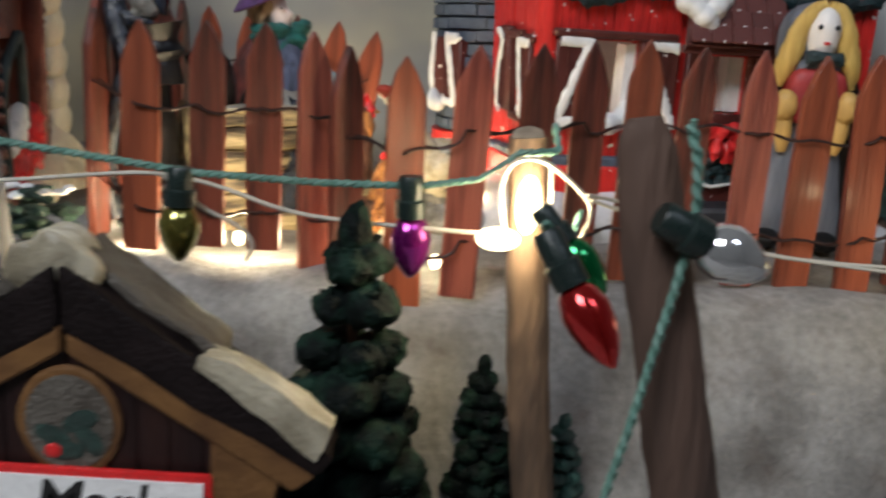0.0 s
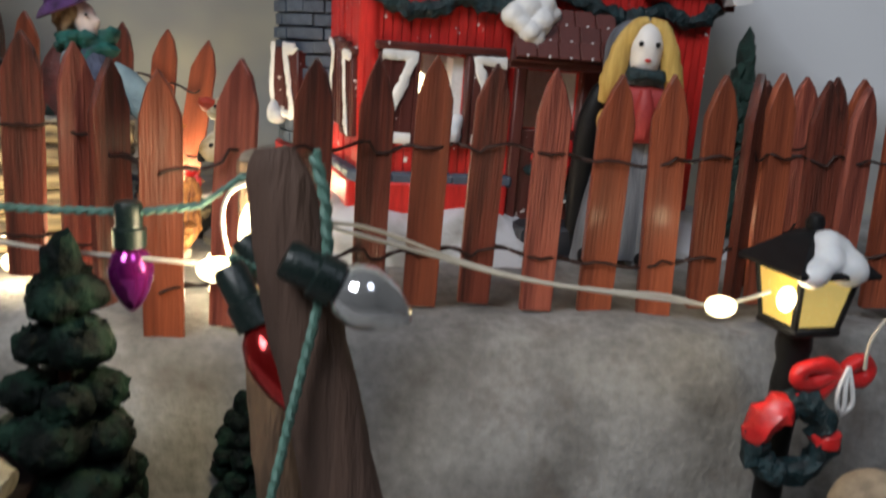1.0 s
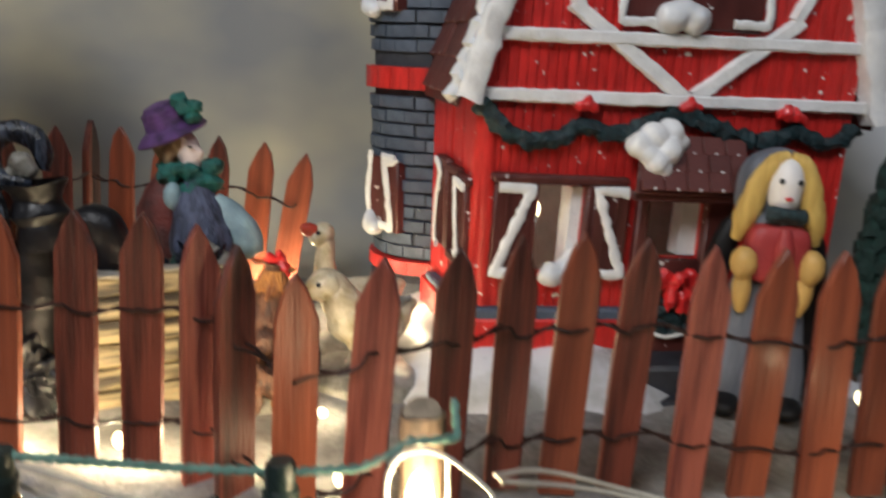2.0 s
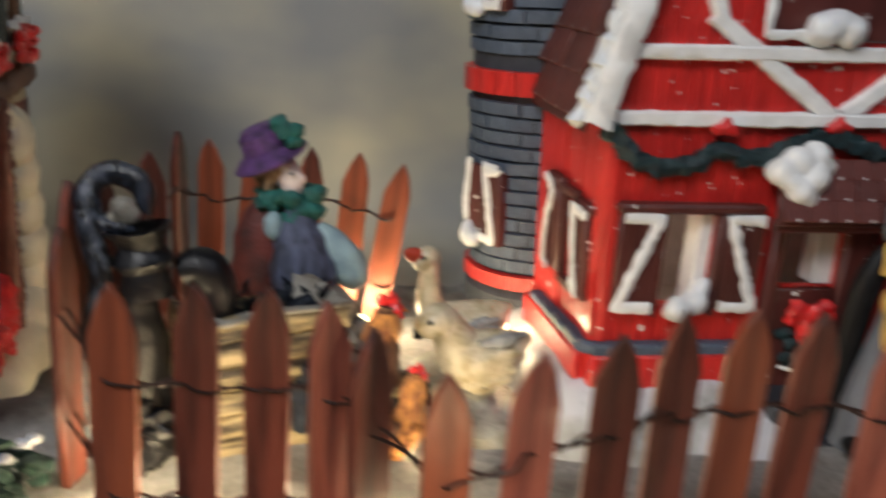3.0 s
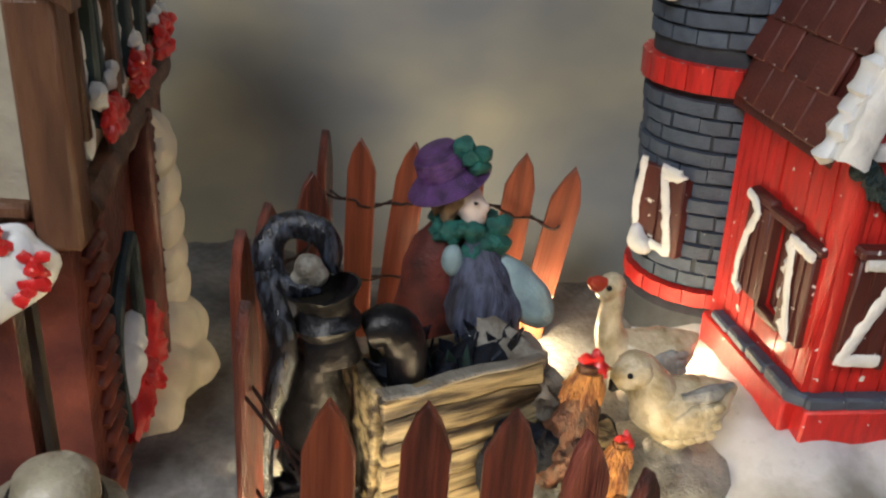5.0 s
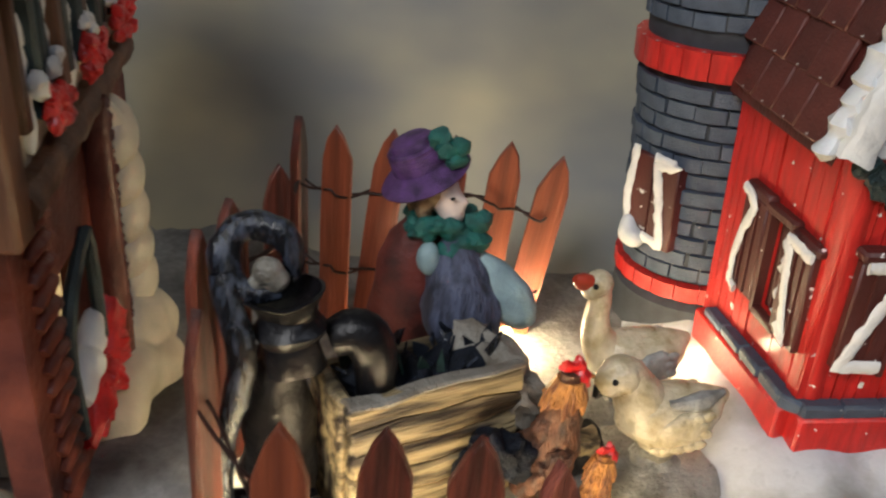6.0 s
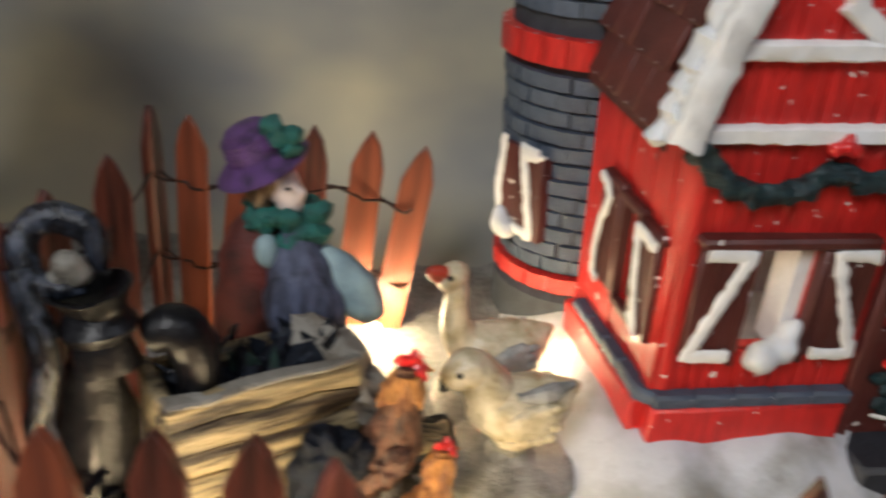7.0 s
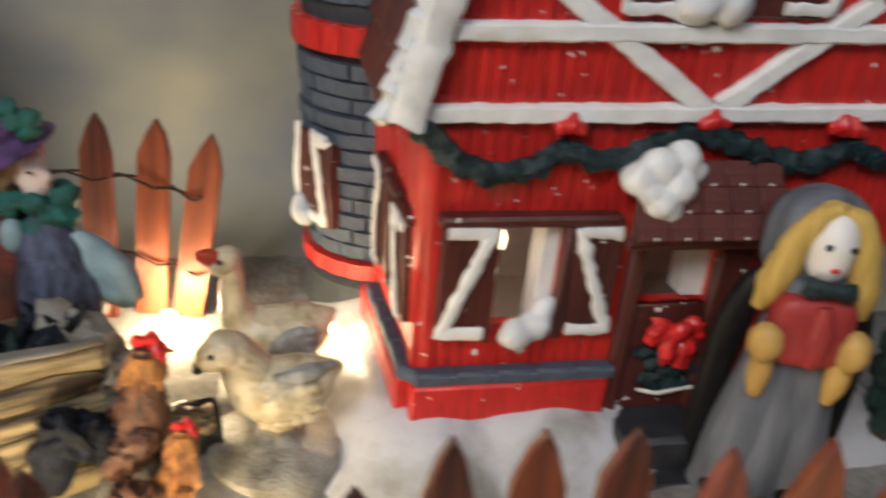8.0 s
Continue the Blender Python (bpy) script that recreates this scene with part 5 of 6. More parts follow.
slab(b, [(0.0065, 0.1350), (-0.037, 0.1670), (-0.0805, 0.1350), (-0.0805, 0.1390), (-0.037, 0.1715), (0.0065, 0.1390)], -0.007, LEN + 0.002)
part("roof", b, ROOFDARK, house)
for sx in (-1, 1):
    b = B()
    slab(b, [(-0.037 + sx * 0.0430, 0.1240), (-0.037 + sx * 0.0430, 0.1348), (-0.037, 0.1668), (-0.037, 0.1560)], -0.0062, 0.0005, bevel=0.0008)
    jitter(b, 0.0005, 200)
    part("bargeboard", b, TIMBER, house, "thick brown gable board")
rndl = random.Random(14)
for i in range(11):
    y = 0.0135 + 0.0078 * i
    b = B()
    span(b, (-0.0035, y, 0.094 + 0.0009 * i), (0.0008 + 0.001 * (i % 2), y + 0.0040, 0.1250), bevel=0.0005)
    jitter(b, 0.0006, 260)
    part("slat", b, SHUTGREEN if i % 3 else TIMBER, house)
    if i % 2 == 0:
        b = B()
        for j in range(4):
            blob(b, (-0.0012, y + 0.0058, 0.094 + 0.0009 * i + 0.0065 * j), (0.0016, 0.0021, 0.0055), 2, 0.5, 300)
        part("slat_snow", b, SNOW, house, "white dabbed snow between slats")
for y, z in ((0.028, 0.0965), (0.058, 0.0990), (0.088, 0.1015)):
    b = B()
    for j in range(22):
        blob(b, (0.0022 + 0.0016 * rndl.random(), y + 0.017 * (rndl.random() - 0.5), z + 0.009 * (rndl.random() - 0.5)), (0.0016, 0.0022, 0.0021), 2, 0.6, 500)
    part("flower_box", b, REDBERRY, house, "red moulded flowers")
    b = B()
    for j in range(4):
        blob(b, (0.0018, y + 0.017 * (rndl.random() - 0.5), z + 0.0045 + 0.004 * rndl.random()), (0.0018, 0.0028, 0.0022), 2, 0.6, 400)
    part("flower_snow", b, SNOW, house)
# arched window of the lower wall
b = B()
for side in ([(0.0235, 0.012), (0.0225, 0.038), (0.0275, 0.0480), (0.0370, 0.0540), (0.0455, 0.0580)], [(0.0480, 0.012), (0.0490, 0.040), (0.0480, 0.0520), (0.0455, 0.0580)]):
    sweep(b, [(-0.0076, y, z) for y, z in side], 0.0019, 8, 1, 0.2, smooth=1)
part("window_frame", b, SHUTGREEN, house, "dark pointed window frame")
b = B()
slab(b, [(0.0225, 0.0400), (0.0270, 0.0490), (0.0370, 0.0550), (0.0455, 0.0590), (0.0225, 0.0590)], -0.010, -0.014, Matrix(((0, 1, 0, 0), (1, 0, 0, 0), (0, 0, 1, 0), (0, 0, 0, 1))))
part("window_spandrel", b, WARMWALL, house)
b = B()
span(b, (-0.0255, 0.016, 0.006), (-0.0235, LEN - 0.008, 0.070))
part("inside_wall", b, PLASTER, house, "pale inside seen through the window")
b = B()
clump(b, (((-0.0075, 0.043, 0.016), 0.0062), ((-0.0075, 0.051, 0.020), 0.0060), ((-0.0075, 0.035, 0.013), 0.0056), ((-0.0075, 0.027, 0.011), 0.0046), ((-0.0075, 0.056, 0.027), 0.0050), ((-0.0075, 0.057, 0.034), 0.0036)), 5, 0.35, 420)
part("sill_planting", b, REDBERRY, house, "red flowers on the sill")
b = B()
clump(b, (((-0.0090, 0.030, 0.021), 0.0046), ((-0.0090, 0.0365, 0.0245), 0.0048), ((-0.0090, 0.043, 0.028), 0.0044), ((-0.0085, 0.048, 0.033), 0.003)), 4, 0.2)
part("sill_snow", b, SNOW, house)
b = B()
sweep(b, [(-0.0065, 0.0585, 0.002), (-0.0062, 0.0585, 0.040), (-0.0062, 0.0590, 0.088)], 0.0042, 10, 0.8, 0.2)
part("wall_post", b, WARMWALL, house)
b = B()
for i in range(26):
    blob(b, (-0.0055, 0.0645 + 0.0008 * math.sin(i * 1.9), 0.010 + 0.0031 * i), (0.0024, 0.0028, 0.0022), 2, 0.5, 400)
part("trim_moss", b, BROWN, house, "dark ragged trim")
# cream stones of the far corner, one above the other
for i, (y, z, r) in enumerate(((0.0745, 0.073, 0.0095), (0.0770, 0.061, 0.0098), (0.0785, 0.049, 0.0100), (0.0800, 0.037, 0.0102), (0.0815, 0.026, 0.0105))):
    b = B()
    blob(b, (0.0, 0.0, 0.0), (0.0072, r * 0.90, 0.0105), 4, 0.10, 120)
    q = part("corner_stone", b, QUOIN, house, "cream rounded corner stone")
    q.matrix_basis = pose(-0.0035, y, z, -12, 0, 0)
b = B()
sweep(b, [(-0.0045, 0.0655, 0.0845), (-0.0045, 0.070, 0.080), (-0.0040, 0.074, 0.074)], [0.0025, 0.0052, 0.0075], 14, 0.8, 0.1, smooth=1)
part("corner_stone", b, QUOIN, house)
b = B()
clump(b, (((-0.004, 0.074, 0.012), 0.012), ((-0.004, 0.060, 0.004), 0.012), ((-0.004, 0.046, -0.002), 0.010), ((-0.004, 0.084, 0.008), 0.012), ((0.0, 0.070, 0.0), 0.013)), 5, 0.08, 120)
part("snow_foot", b, QUOIN, house, "cream glazed snow at the foot")
# snowy sign board on the front
sg = new("sign_board", None)
sg.parent = house
sg.matrix_basis = pose(-0.0165, -0.004, 0.0715, 0, 0, 4)
tagged(sg, "white snow-covered sign board with red edging")
b = B()
clump(b, (((-0.020, 0, 0.0), 0.011), ((-0.005, -0.001, 0.0), 0.0115), ((0.004, -0.001, 0.002), 0.0095), ((-0.034, 0, 0), 0.011)), 5, 0.08, 160, m=Matrix.Diagonal((1, 0.42, 1, 1)))
part("board", b, SNOW, sg)
rndl = random.Random(15)
for cx, cz in ((-0.006, 0.0085), (0.0085, -0.002), (-0.014, -0.0095), (0.003, 0.0095), (0.009, 0.004), (-0.024, 0.009)):
    b = B()
    for j in range(8):
        blob(b, (cx + 0.005 * (rndl.random() - 0.5), -0.0042 + 0.001 * rndl.random(), cz + 0.0045 * (rndl.random() - 0.5)), (0.0018, 0.0012, 0.0016), 1, 0.4, 400)
    part("red_dabs", b, REDBERRY, sg)

# the lower wall and what is on it stand nearly flush with the corner post
for o in house.children:
    if o.name.split(".")[0] in ("side_wall", "clapboard", "window_frame", "inside_wall", "sill_planting", "sill_snow", "wall_post", "trim_moss"):
        o.location.x += 0.0065
    elif o.name.split(".")[0] in ("corner_stone", "snow_foot"):
        o.location.x += 0.0035

# ---- market stall ----
stall = thing("market_stall", pose(-0.0595, 0.140, -0.055, 0, 0, 0) @ Matrix.Diagonal((1, 0.3, 1, 1)), "dark ceramic market stall with snowy roof and painted sign", "model house")
SL = [(-0.0485, 0.0655), (0.0, 0.0995), (0.0485, 0.0655)]
b = B()
slab(b, [(-0.036, 0.0), (0.036, 0.0), (0.036, 0.0640), (0.0, 0.0862), (-0.036, 0.0640)], 0.006, 0.042)
part("body", b, STALLWOOD, stall, "dark brown boarded gable")
for i in range(12):
    x = -0.033 + 0.006 * i
    b = B()
    hi = 0.0845 - 0.56 * abs(x)
    span(b, (x - 0.0027, 0.0048, 0.056), (x + 0.0027, 0.0062, hi), bevel=0.0004)
    part("gable_board", b, STALLWOOD, stall)
for s in (-1, 1):
    b = B()
    slab(b, [(s * 0.0005, 0.0870), (s * 0.0005, 0.0985), (s * 0.0475, 0.0655), (s * 0.0455, 0.0612)], -0.002, 0.046, bevel=0.0008)
    bmesh.ops.subdivide_edges(b, edges=b.edges, cuts=3, use_grid_fill=True)
    jitter(b, 0.0012, 130)
    part("roof", b, ROOFDARK, stall, "near-black rough roof slope")
    b = B()
    slab(b, [(s * 0.0005, 0.0826), (s * 0.0005, 0.0878), (s * 0.0445, 0.0615), (s * 0.0405, 0.0580)], -0.001, 0.0045, bevel=0.0006)
    part("bargeboard", b, OCHRE, stall, "ochre bargeboard")
    b = B()
    slab(b, [(s * 0.0255, 0.0), (s * 0.0355, 0.0), (s * 0.0355, 0.054), (s * 0.0385, 0.060), (s * 0.0255, 0.0685)], 0.0, 0.0048, bevel=0.0008)
    part("post", b, OCHRE, stall, "ochre corner post with a bracket")
    b = B()
    along = [(0.0240, 0.0826, 0.0014), (0.0290, 0.0800, 0.0030), (0.0350, 0.0762, 0.0038), (0.0410, 0.0717, 0.0042), (0.0460, 0.0678, 0.0040)]
    rows = []
    for x, z, h in along:
        rows.append([b.verts.new((s * (x + 0.35 * dz * h), y, z + dz * h)) for y, dz in ((-0.0035, -0.7), (-0.0048, 0.0), (-0.0030, 0.8), (0.004, 1.0), (0.010, 0.95), (0.015, 0.9), (0.019, 0.6), (0.022, 0.1), (0.022, -0.7))])
    for p, q in zip(rows, rows[1:]):
        for j in range(9):
            b.faces.new((p[j], p[(j + 1) % 9], q[(j + 1) % 9], q[j]))
    b.faces.new(rows[0])
    b.faces.new(rows[-1][::-1])
    bmesh.ops.subdivide_edges(b, edges=b.edges, cuts=2, use_grid_fill=True, smooth=0.6)
    jitter(b, 0.0010, 150)
    part("roof_snow", b, IVORY, stall, "ivory snow lying along the eave")
    # roof sheet in the frost colour that is darkened for shade
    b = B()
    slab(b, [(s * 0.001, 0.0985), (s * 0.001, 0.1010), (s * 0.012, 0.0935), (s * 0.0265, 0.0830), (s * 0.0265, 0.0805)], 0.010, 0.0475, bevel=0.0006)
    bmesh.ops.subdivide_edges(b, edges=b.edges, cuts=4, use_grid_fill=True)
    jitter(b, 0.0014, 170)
    part("roof_snow", b, SHADED_FROST, stall, "dull grey snow sheet on the roof")
b = B()
clump(b, (((-0.002, 0.006, 0.0990), 0.0052), ((-0.006, 0.008, 0.0970), 0.0052), ((0.0025, 0.008, 0.0970), 0.0048), ((-0.002, 0.016, 0.0985), 0.0056), ((-0.002, 0.026, 0.0985), 0.0056), ((-0.001, 0.036, 0.098), 0.005)), 5, 0.15, 200)
part("roof_snow", b, IVORY, stall, "ivory snow cap on the ridge")
b = B()
slab(b, [(0.011 * math.cos(a * math.pi / 16) * 0.86, 0.0690 + 0.011 * math.sin(a * math.pi / 16)) for a in range(32)], 0.0022, 0.005, bevel=0.0008)
plaque = part("plaque", b, OCHRE, stall, "oval cream plaque with painted holly")
# cream face, darkened by the shade in its colour
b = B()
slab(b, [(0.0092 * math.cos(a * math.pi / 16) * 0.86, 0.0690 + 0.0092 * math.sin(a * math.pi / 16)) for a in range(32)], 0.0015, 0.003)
part("plaque_face", b, SHADED_FROST, plaque)
b = B()
for x, z, r in ((-0.003, 0.0665, 20), (0.002, 0.0695, -30), (0.0035, 0.066, 50), (-0.001, 0.0635, -10)):
    blob(b, (0, 0, 0), (0.0036, 0.0007, 0.002), 2, 0.3, 300, pose(x, 0.0012, z, 0, r, 0))
part("holly_leaf", b, GREENBOX, plaque)
b = B()
blob(b, (-0.003, 0.0006, 0.0635), (0.0017, 0.0009, 0.0015), 2)
part("holly_berry", b, REDBERRY, plaque)
b = B()
slab(b, [(-0.026, 0.0460), (0.0255, 0.0460), (0.0258, 0.0605), (-0.026, 0.0605)], -0.0012, 0.0022, bevel=0.0006)
sign = part("sign", b, REDBERRY, stall, "white sign with a red border")
b = B()
slab(b, [(-0.0245, 0.0475), (0.024, 0.0475), (0.0243, 0.0589), (-0.0245, 0.0589)], -0.0024, -0.001)
part("sign_face", b, WHITE, sign)
fc = bpy.data.curves.new("lettering", "FONT")
fc.body, fc.size, fc.align_x, fc.extrude, fc.shear, fc.offset = "Market", 0.0112, "CENTER", 0.0002, 0.18, 0.00012
tmp = new("lettering_source", fc)
me = bpy.data.meshes.new_from_object(tmp.evaluated_get(bpy.context.evaluated_depsgraph_get()))
bpy.data.objects.remove(tmp)
me.materials.clear()
me.materials.append(INK)
txt = new("lettering", me)
txt.parent = sign
txt.matrix_basis = pose(0.0095, -0.0027, 0.0505, 90, 0, 0)
tagged(txt, "black brushed letters reading Market")


# ---- resin pines ----
def pine(m, h, r, mat, label, seed, clumps=90):
    t = thing("pine_tree", m, label, "tree", "resin pines")
    rn = random.Random(seed)
    b = B()
    sweep(b, [(0, 0, -0.006), (0, 0, h * 0.5), (0, 0, h * 0.9)], [r * 0.16, r * 0.1, r * 0.03], 10)
    part("trunk", b, PLANK, t)
    b = B()
    layers = 11
    for L in range(layers):
        f = L / (layers - 1)
        rr = r * ((1 - f) ** 0.8 * 0.64 + 0.10)
        z = h * (0.10 + 0.84 * f)
        n = max(3, round(7 * (1 - f) + 2.5))
        for i in range(n):
            a = 2 * math.pi * (i + 0.5 * (L % 2) + rn.random() * 0.35) / n
            s = r * (0.36 - 0.15 * f) * (0.80 + 0.4 * rn.random())
            cx, cy, cz = rr * math.cos(a), rr * math.sin(a), z - 0.15 * rr + r * 0.10 * (rn.random() - 0.5)
            blob(b, (cx, cy, cz), (s, s, s * 0.82), 3, 0.22, 1.6 / s)
            for k in range(9):
                e, u = rn.random() * 6.28, rn.random() * 1.6 - 0.5
                q = math.sqrt(max(0.1, 1 - u * u))
                blob(b, (cx + s * 0.86 * q * math.cos(e), cy + s * 0.86 * q * math.sin(e), cz + s * 0.70 * u), s * 0.26, 1, 0.7, 900)
    blob(b, (0, 0, h), (r * 0.16, r * 0.16, r * 0.3), 2, 0.4, 300)
    part("crown", b, mat, t, "lumpy moulded needles")
    return t


pine(pose(-0.0118, 0.166, -0.055), 0.101, 0.0225, PINE, "tall dark green resin pine with lumpy boughs", 31)
pine(pose(0.0175, 0.190, -0.040), 0.049, 0.0120, PINE, "small dark green resin pine below the fence", 32)
pine(pose(0.0375, 0.190, -0.045), 0.041, 0.0090, PINE_BLUE, "small blue-green resin pine beside the wooden post", 33)


# ---- wooden posts ----
def stick(pts, rad, mat, flat, label, n=14):
    t = thing("wooden_post", ID, label, "post", "posts of the light string")
    b = B()
    sweep(b, pts, rad, n, flat, 0.10, 160, smooth=2)
    bmesh.ops.subdivide_edges(b, edges=[e for e in b.edges if e.calc_length() > 0.004], cuts=1)
    jitter(b, 0.0004, 260)
    part("shaft", b, mat, t)
    return t


p1 = stick([(0.0345, 0.174, -0.060), (0.0300, 0.174, -0.020), (0.0262, 0.174, 0.010), (0.0235, 0.1745, 0.040), (0.0216, 0.175, 0.0660)], [0.0050, 0.0047, 0.0046, 0.0045, 0.0042], BARK, 0.9, "round weathered brown stick post with a pale cut top")
b = B()
lathe(b, [(0.0034, 0.0), (0.0032, 0.0010), (0.001, 0.0014)], 18, pose(0.0216, 0.1745, 0.0657, 25, -5, 0))
part("cut_top", b, CUTWOOD, p1, "pale sawn top")
p2 = stick([(0.0600, 0.124, -0.058), (0.0520, 0.121, -0.012), (0.0432, 0.118, 0.026), (0.0372, 0.117, 0.050), (0.0342, 0.117, 0.064), (0.0322, 0.117, 0.0735), (0.0318, 0.117, 0.0765)], [0.0062, 0.0058, 0.0053, 0.0050, 0.0047, 0.0042, 0.0024], PLANK, 0.55, "flat dark weathered wooden post with a worn rounded top")


# ---- string of coloured bulbs ----
def coloured_bulb(name, base, tip, r, mat, label):
    """A lacquered pear-shaped bulb in a dark socket, from its socket's end to its tip."""
    base, tip = Vector(base), Vector(tip)
    d = tip - base
    m = Matrix.Translation(base) @ d.to_track_quat("Z", "X").to_matrix().to_4x4()
    L = d.length
    t = thing(name, m, label, "bulb", "bulbs of the light string")
    b = B()
    s = L * 0.40
    lathe(b, [(r * 0.52, 0.0), (r * 0.62, s * 0.1), (r * 0.60, s * 0.55), (r * 0.74, s * 0.60), (r * 0.72, s), (r * 0.4, s * 1.02)], 18)
    part("socket", b, SOCKET, t, "ribbed dark green socket")
    b = B()
    q = L - s
    lathe(b, [(r * 0.5, s), (r * 0.80, s + q * 0.10), (r, s + q * 0.30), (r * 0.97, s + q * 0.45), (r * 0.78, s + q * 0.68), (r * 0.46, s + q * 0.87), (r * 0.16, s + q * 0.98), (r * 0.02, L)], 28)
    part("glass", b, mat, t)
    return t


coloured_bulb("coloured_bulb", (-0.0483, 0.172, 0.0560), (-0.0488, 0.1715, 0.0362), 0.0043, GOLD_B, "olive-gold lacquered bulb hanging in a dark socket")
coloured_bulb("coloured_bulb", (-0.0016, 0.172, 0.0570), (-0.0008, 0.1715, 0.0356), 0.0043, PURPLE_B, "purple lacquered bulb hanging in a dark socket")
coloured_bulb("coloured_bulb", (0.0225, 0.140, 0.0545), (0.0352, 0.133, 0.0335), 0.0043, RED_B, "red lacquered bulb in a dark socket")
coloured_bulb("coloured_bulb", (0.0225, 0.152, 0.0560), (0.0355, 0.149, 0.0415), 0.0036, GREEN_B, "green lacquered bulb behind the red one")
coloured_bulb("coloured_bulb", (0.0340, 0.1115, 0.0640), (0.0498, 0.1125, 0.0565), 0.0041, SILVER_B, "silver lacquered bulb in a dark socket on the post")

cable = thing("light_cable", ID, "twisted green cable looped over the two posts", "cable")
runs = [[(-0.120, 0.172, 0.0625), (-0.084, 0.172, 0.0590), (-0.046, 0.172, 0.0550), (-0.020, 0.172, 0.0545), (0.000, 0.172, 0.0550), (0.012, 0.170, 0.0575), (0.0165, 0.1685, 0.0610), (0.0195, 0.1685, 0.0635), (0.0275, 0.1700, 0.0640), (0.0268, 0.174, 0.0690)],
        [(0.0330, 0.1700, 0.0520), (0.0300, 0.160, 0.0480), (0.0265, 0.150, 0.0505), (0.0225, 0.142, 0.0555)],
        [(0.0370, 0.1130, 0.0765), (0.0385, 0.1125, 0.0715), (0.0392, 0.1125, 0.0640), (0.0375, 0.1120, 0.0540), (0.0355, 0.1118, 0.0440), (0.0335, 0.1118, 0.0330), (0.0310, 0.1115, 0.0220), (0.0290, 0.112, 0.0080)]]
for pts in runs:
    for ph in (0, math.pi):
        ps = [Vector(p) for p in pts]
        line = []
        n = 0
        for a, c in zip(ps, ps[1:]):
            k = max(3, int((c - a).length / 0.0006))
            for i in range(k):
                line.append(a.lerp(c, i / k) + Vector((0.0003 * math.cos(n * 0.9 + ph), 0.0004 * math.sin(n * 0.9 + ph), 0.0004 * math.cos(n * 0.9 + ph))))
                n += 1
        line.append(ps[-1])
        b = B()
        sweep(b, line, 0.00050, 6)
        part("strand", b, CABLE, cable)

fairy = thing("fairy_light_wire", ID, "thin clear fairy-light wire with lit warm LEDs", "light string")
for pts in ([(-0.120, 0.172, 0.0480), (-0.084, 0.172, 0.0510), (-0.066, 0.172, 0.0535), (-0.052, 0.172, 0.0548), (-0.040, 0.172, 0.0525), (-0.0266, 0.172, 0.0478), (-0.010, 0.171, 0.0468), (0.0138, 0.1685, 0.0468)],
            [(0.0180, 0.1685, 0.0475), (0.0160, 0.168, 0.0560), (0.0180, 0.1675, 0.0620), (0.0240, 0.1680, 0.0630), (0.0320, 0.1690, 0.0570), (0.0355, 0.1690, 0.0530), (0.0330, 0.1700, 0.0450)],
            [(0.0262, 0.1690, 0.0610), (0.0268, 0.1688, 0.0530), (0.0270, 0.1690, 0.0450)],
            [(0.0350, 0.176, 0.0545), (0.0440, 0.185, 0.0520), (0.0620, 0.195, 0.0435), (0.0820, 0.195, 0.0392), (0.1000, 0.194, 0.0385), (0.1110, 0.193, 0.0388), (0.1190, 0.192, 0.0368), (0.1240, 0.192, 0.0375), (0.1340, 0.1935, 0.0408)],
            [(0.036, 0.176, 0.0535), (0.055, 0.190, 0.0460), (0.075, 0.194, 0.0402), (0.100, 0.194, 0.0380), (0.1190, 0.192, 0.0372)],
            [(0.1550, 0.186, 0.0260), (0.1545, 0.186, 0.0320), (0.1580, 0.186, 0.0390), (0.1660, 0.188, 0.0430), (0.1850, 0.190, 0.0400)],
            [(-0.052, 0.172, 0.0540), (-0.045, 0.175, 0.0470), (-0.038, 0.176, 0.0440), (-0.034, 0.176, 0.0400), (-0.036, 0.176, 0.036)]):
    b = B()
    sweep(b, pts, 0.00045, 7, smooth=3)
    part("wire", b, CLEARWIRE, fairy)

LEDS = [((0.0165, 0.1665, 0.0463), (0.0044, 0.0024, 0.0024), 0.030), ((0.0220, 0.1665, 0.0535), (0.0024, 0.0022, 0.0060), 0.085), ((0.1222, 0.1915, 0.0372), (0.0036, 0.0024, 0.0024), 0.007), ((0.1365, 0.1905, 0.0400), (0.0022, 0.0016, 0.0030), 0.012),
        ((-0.0835, 0.243, 0.0240), (0.0016, 0.0016, 0.0022), 0.120), ((-0.0530, 0.241, 0.0240), (0.0016, 0.0016, 0.0022), 0.085), ((-0.0255, 0.241, 0.0240), (0.0016, 0.0016, 0.0022), 0.115), ((0.0040, 0.228, 0.0240), (0.0016, 0.0016, 0.0022), 0.030),
        ((-0.0380, 0.3560, 0.0270), (0.0026, 0.0022, 0.0022), 0.135), ((-0.1060, 0.2850, 0.0200), (0.0016, 0.0016, 0.0016), 0.050), ((0.0130, 0.3480, 0.0320), (0.0016, 0.0016, 0.0016), 0.045), ((0.1405, 0.256, 0.0420), (0.0014, 0.0014, 0.0022), 0.010),
        ((-0.0060, 0.2760, 0.0190), (0.0015, 0.0015, 0.0015), 0.028)]
for c, r, power in LEDS:
    b = B()
    blob(b, c, r, 3)
    o = part("led", b, LED, fairy, "lit warm white LED")
    o.visible_shadow = False
    lamp("led_light", "POINT", Matrix.Translation(c), power, (1.0, 0.76, 0.41), 0.0018)
bl = BARN @ Vector((0.0232, 0.0120, 0.0435))
b = B()
blob(b, (0, 0, 0), (0.0024, 0.002, 0.0036), 3)
o = solid("barn_lamp", b, LED, Matrix.Translation(bl), "lit amber lamp inside the red barn", "lamp")
b = B()
o.visible_shadow = False
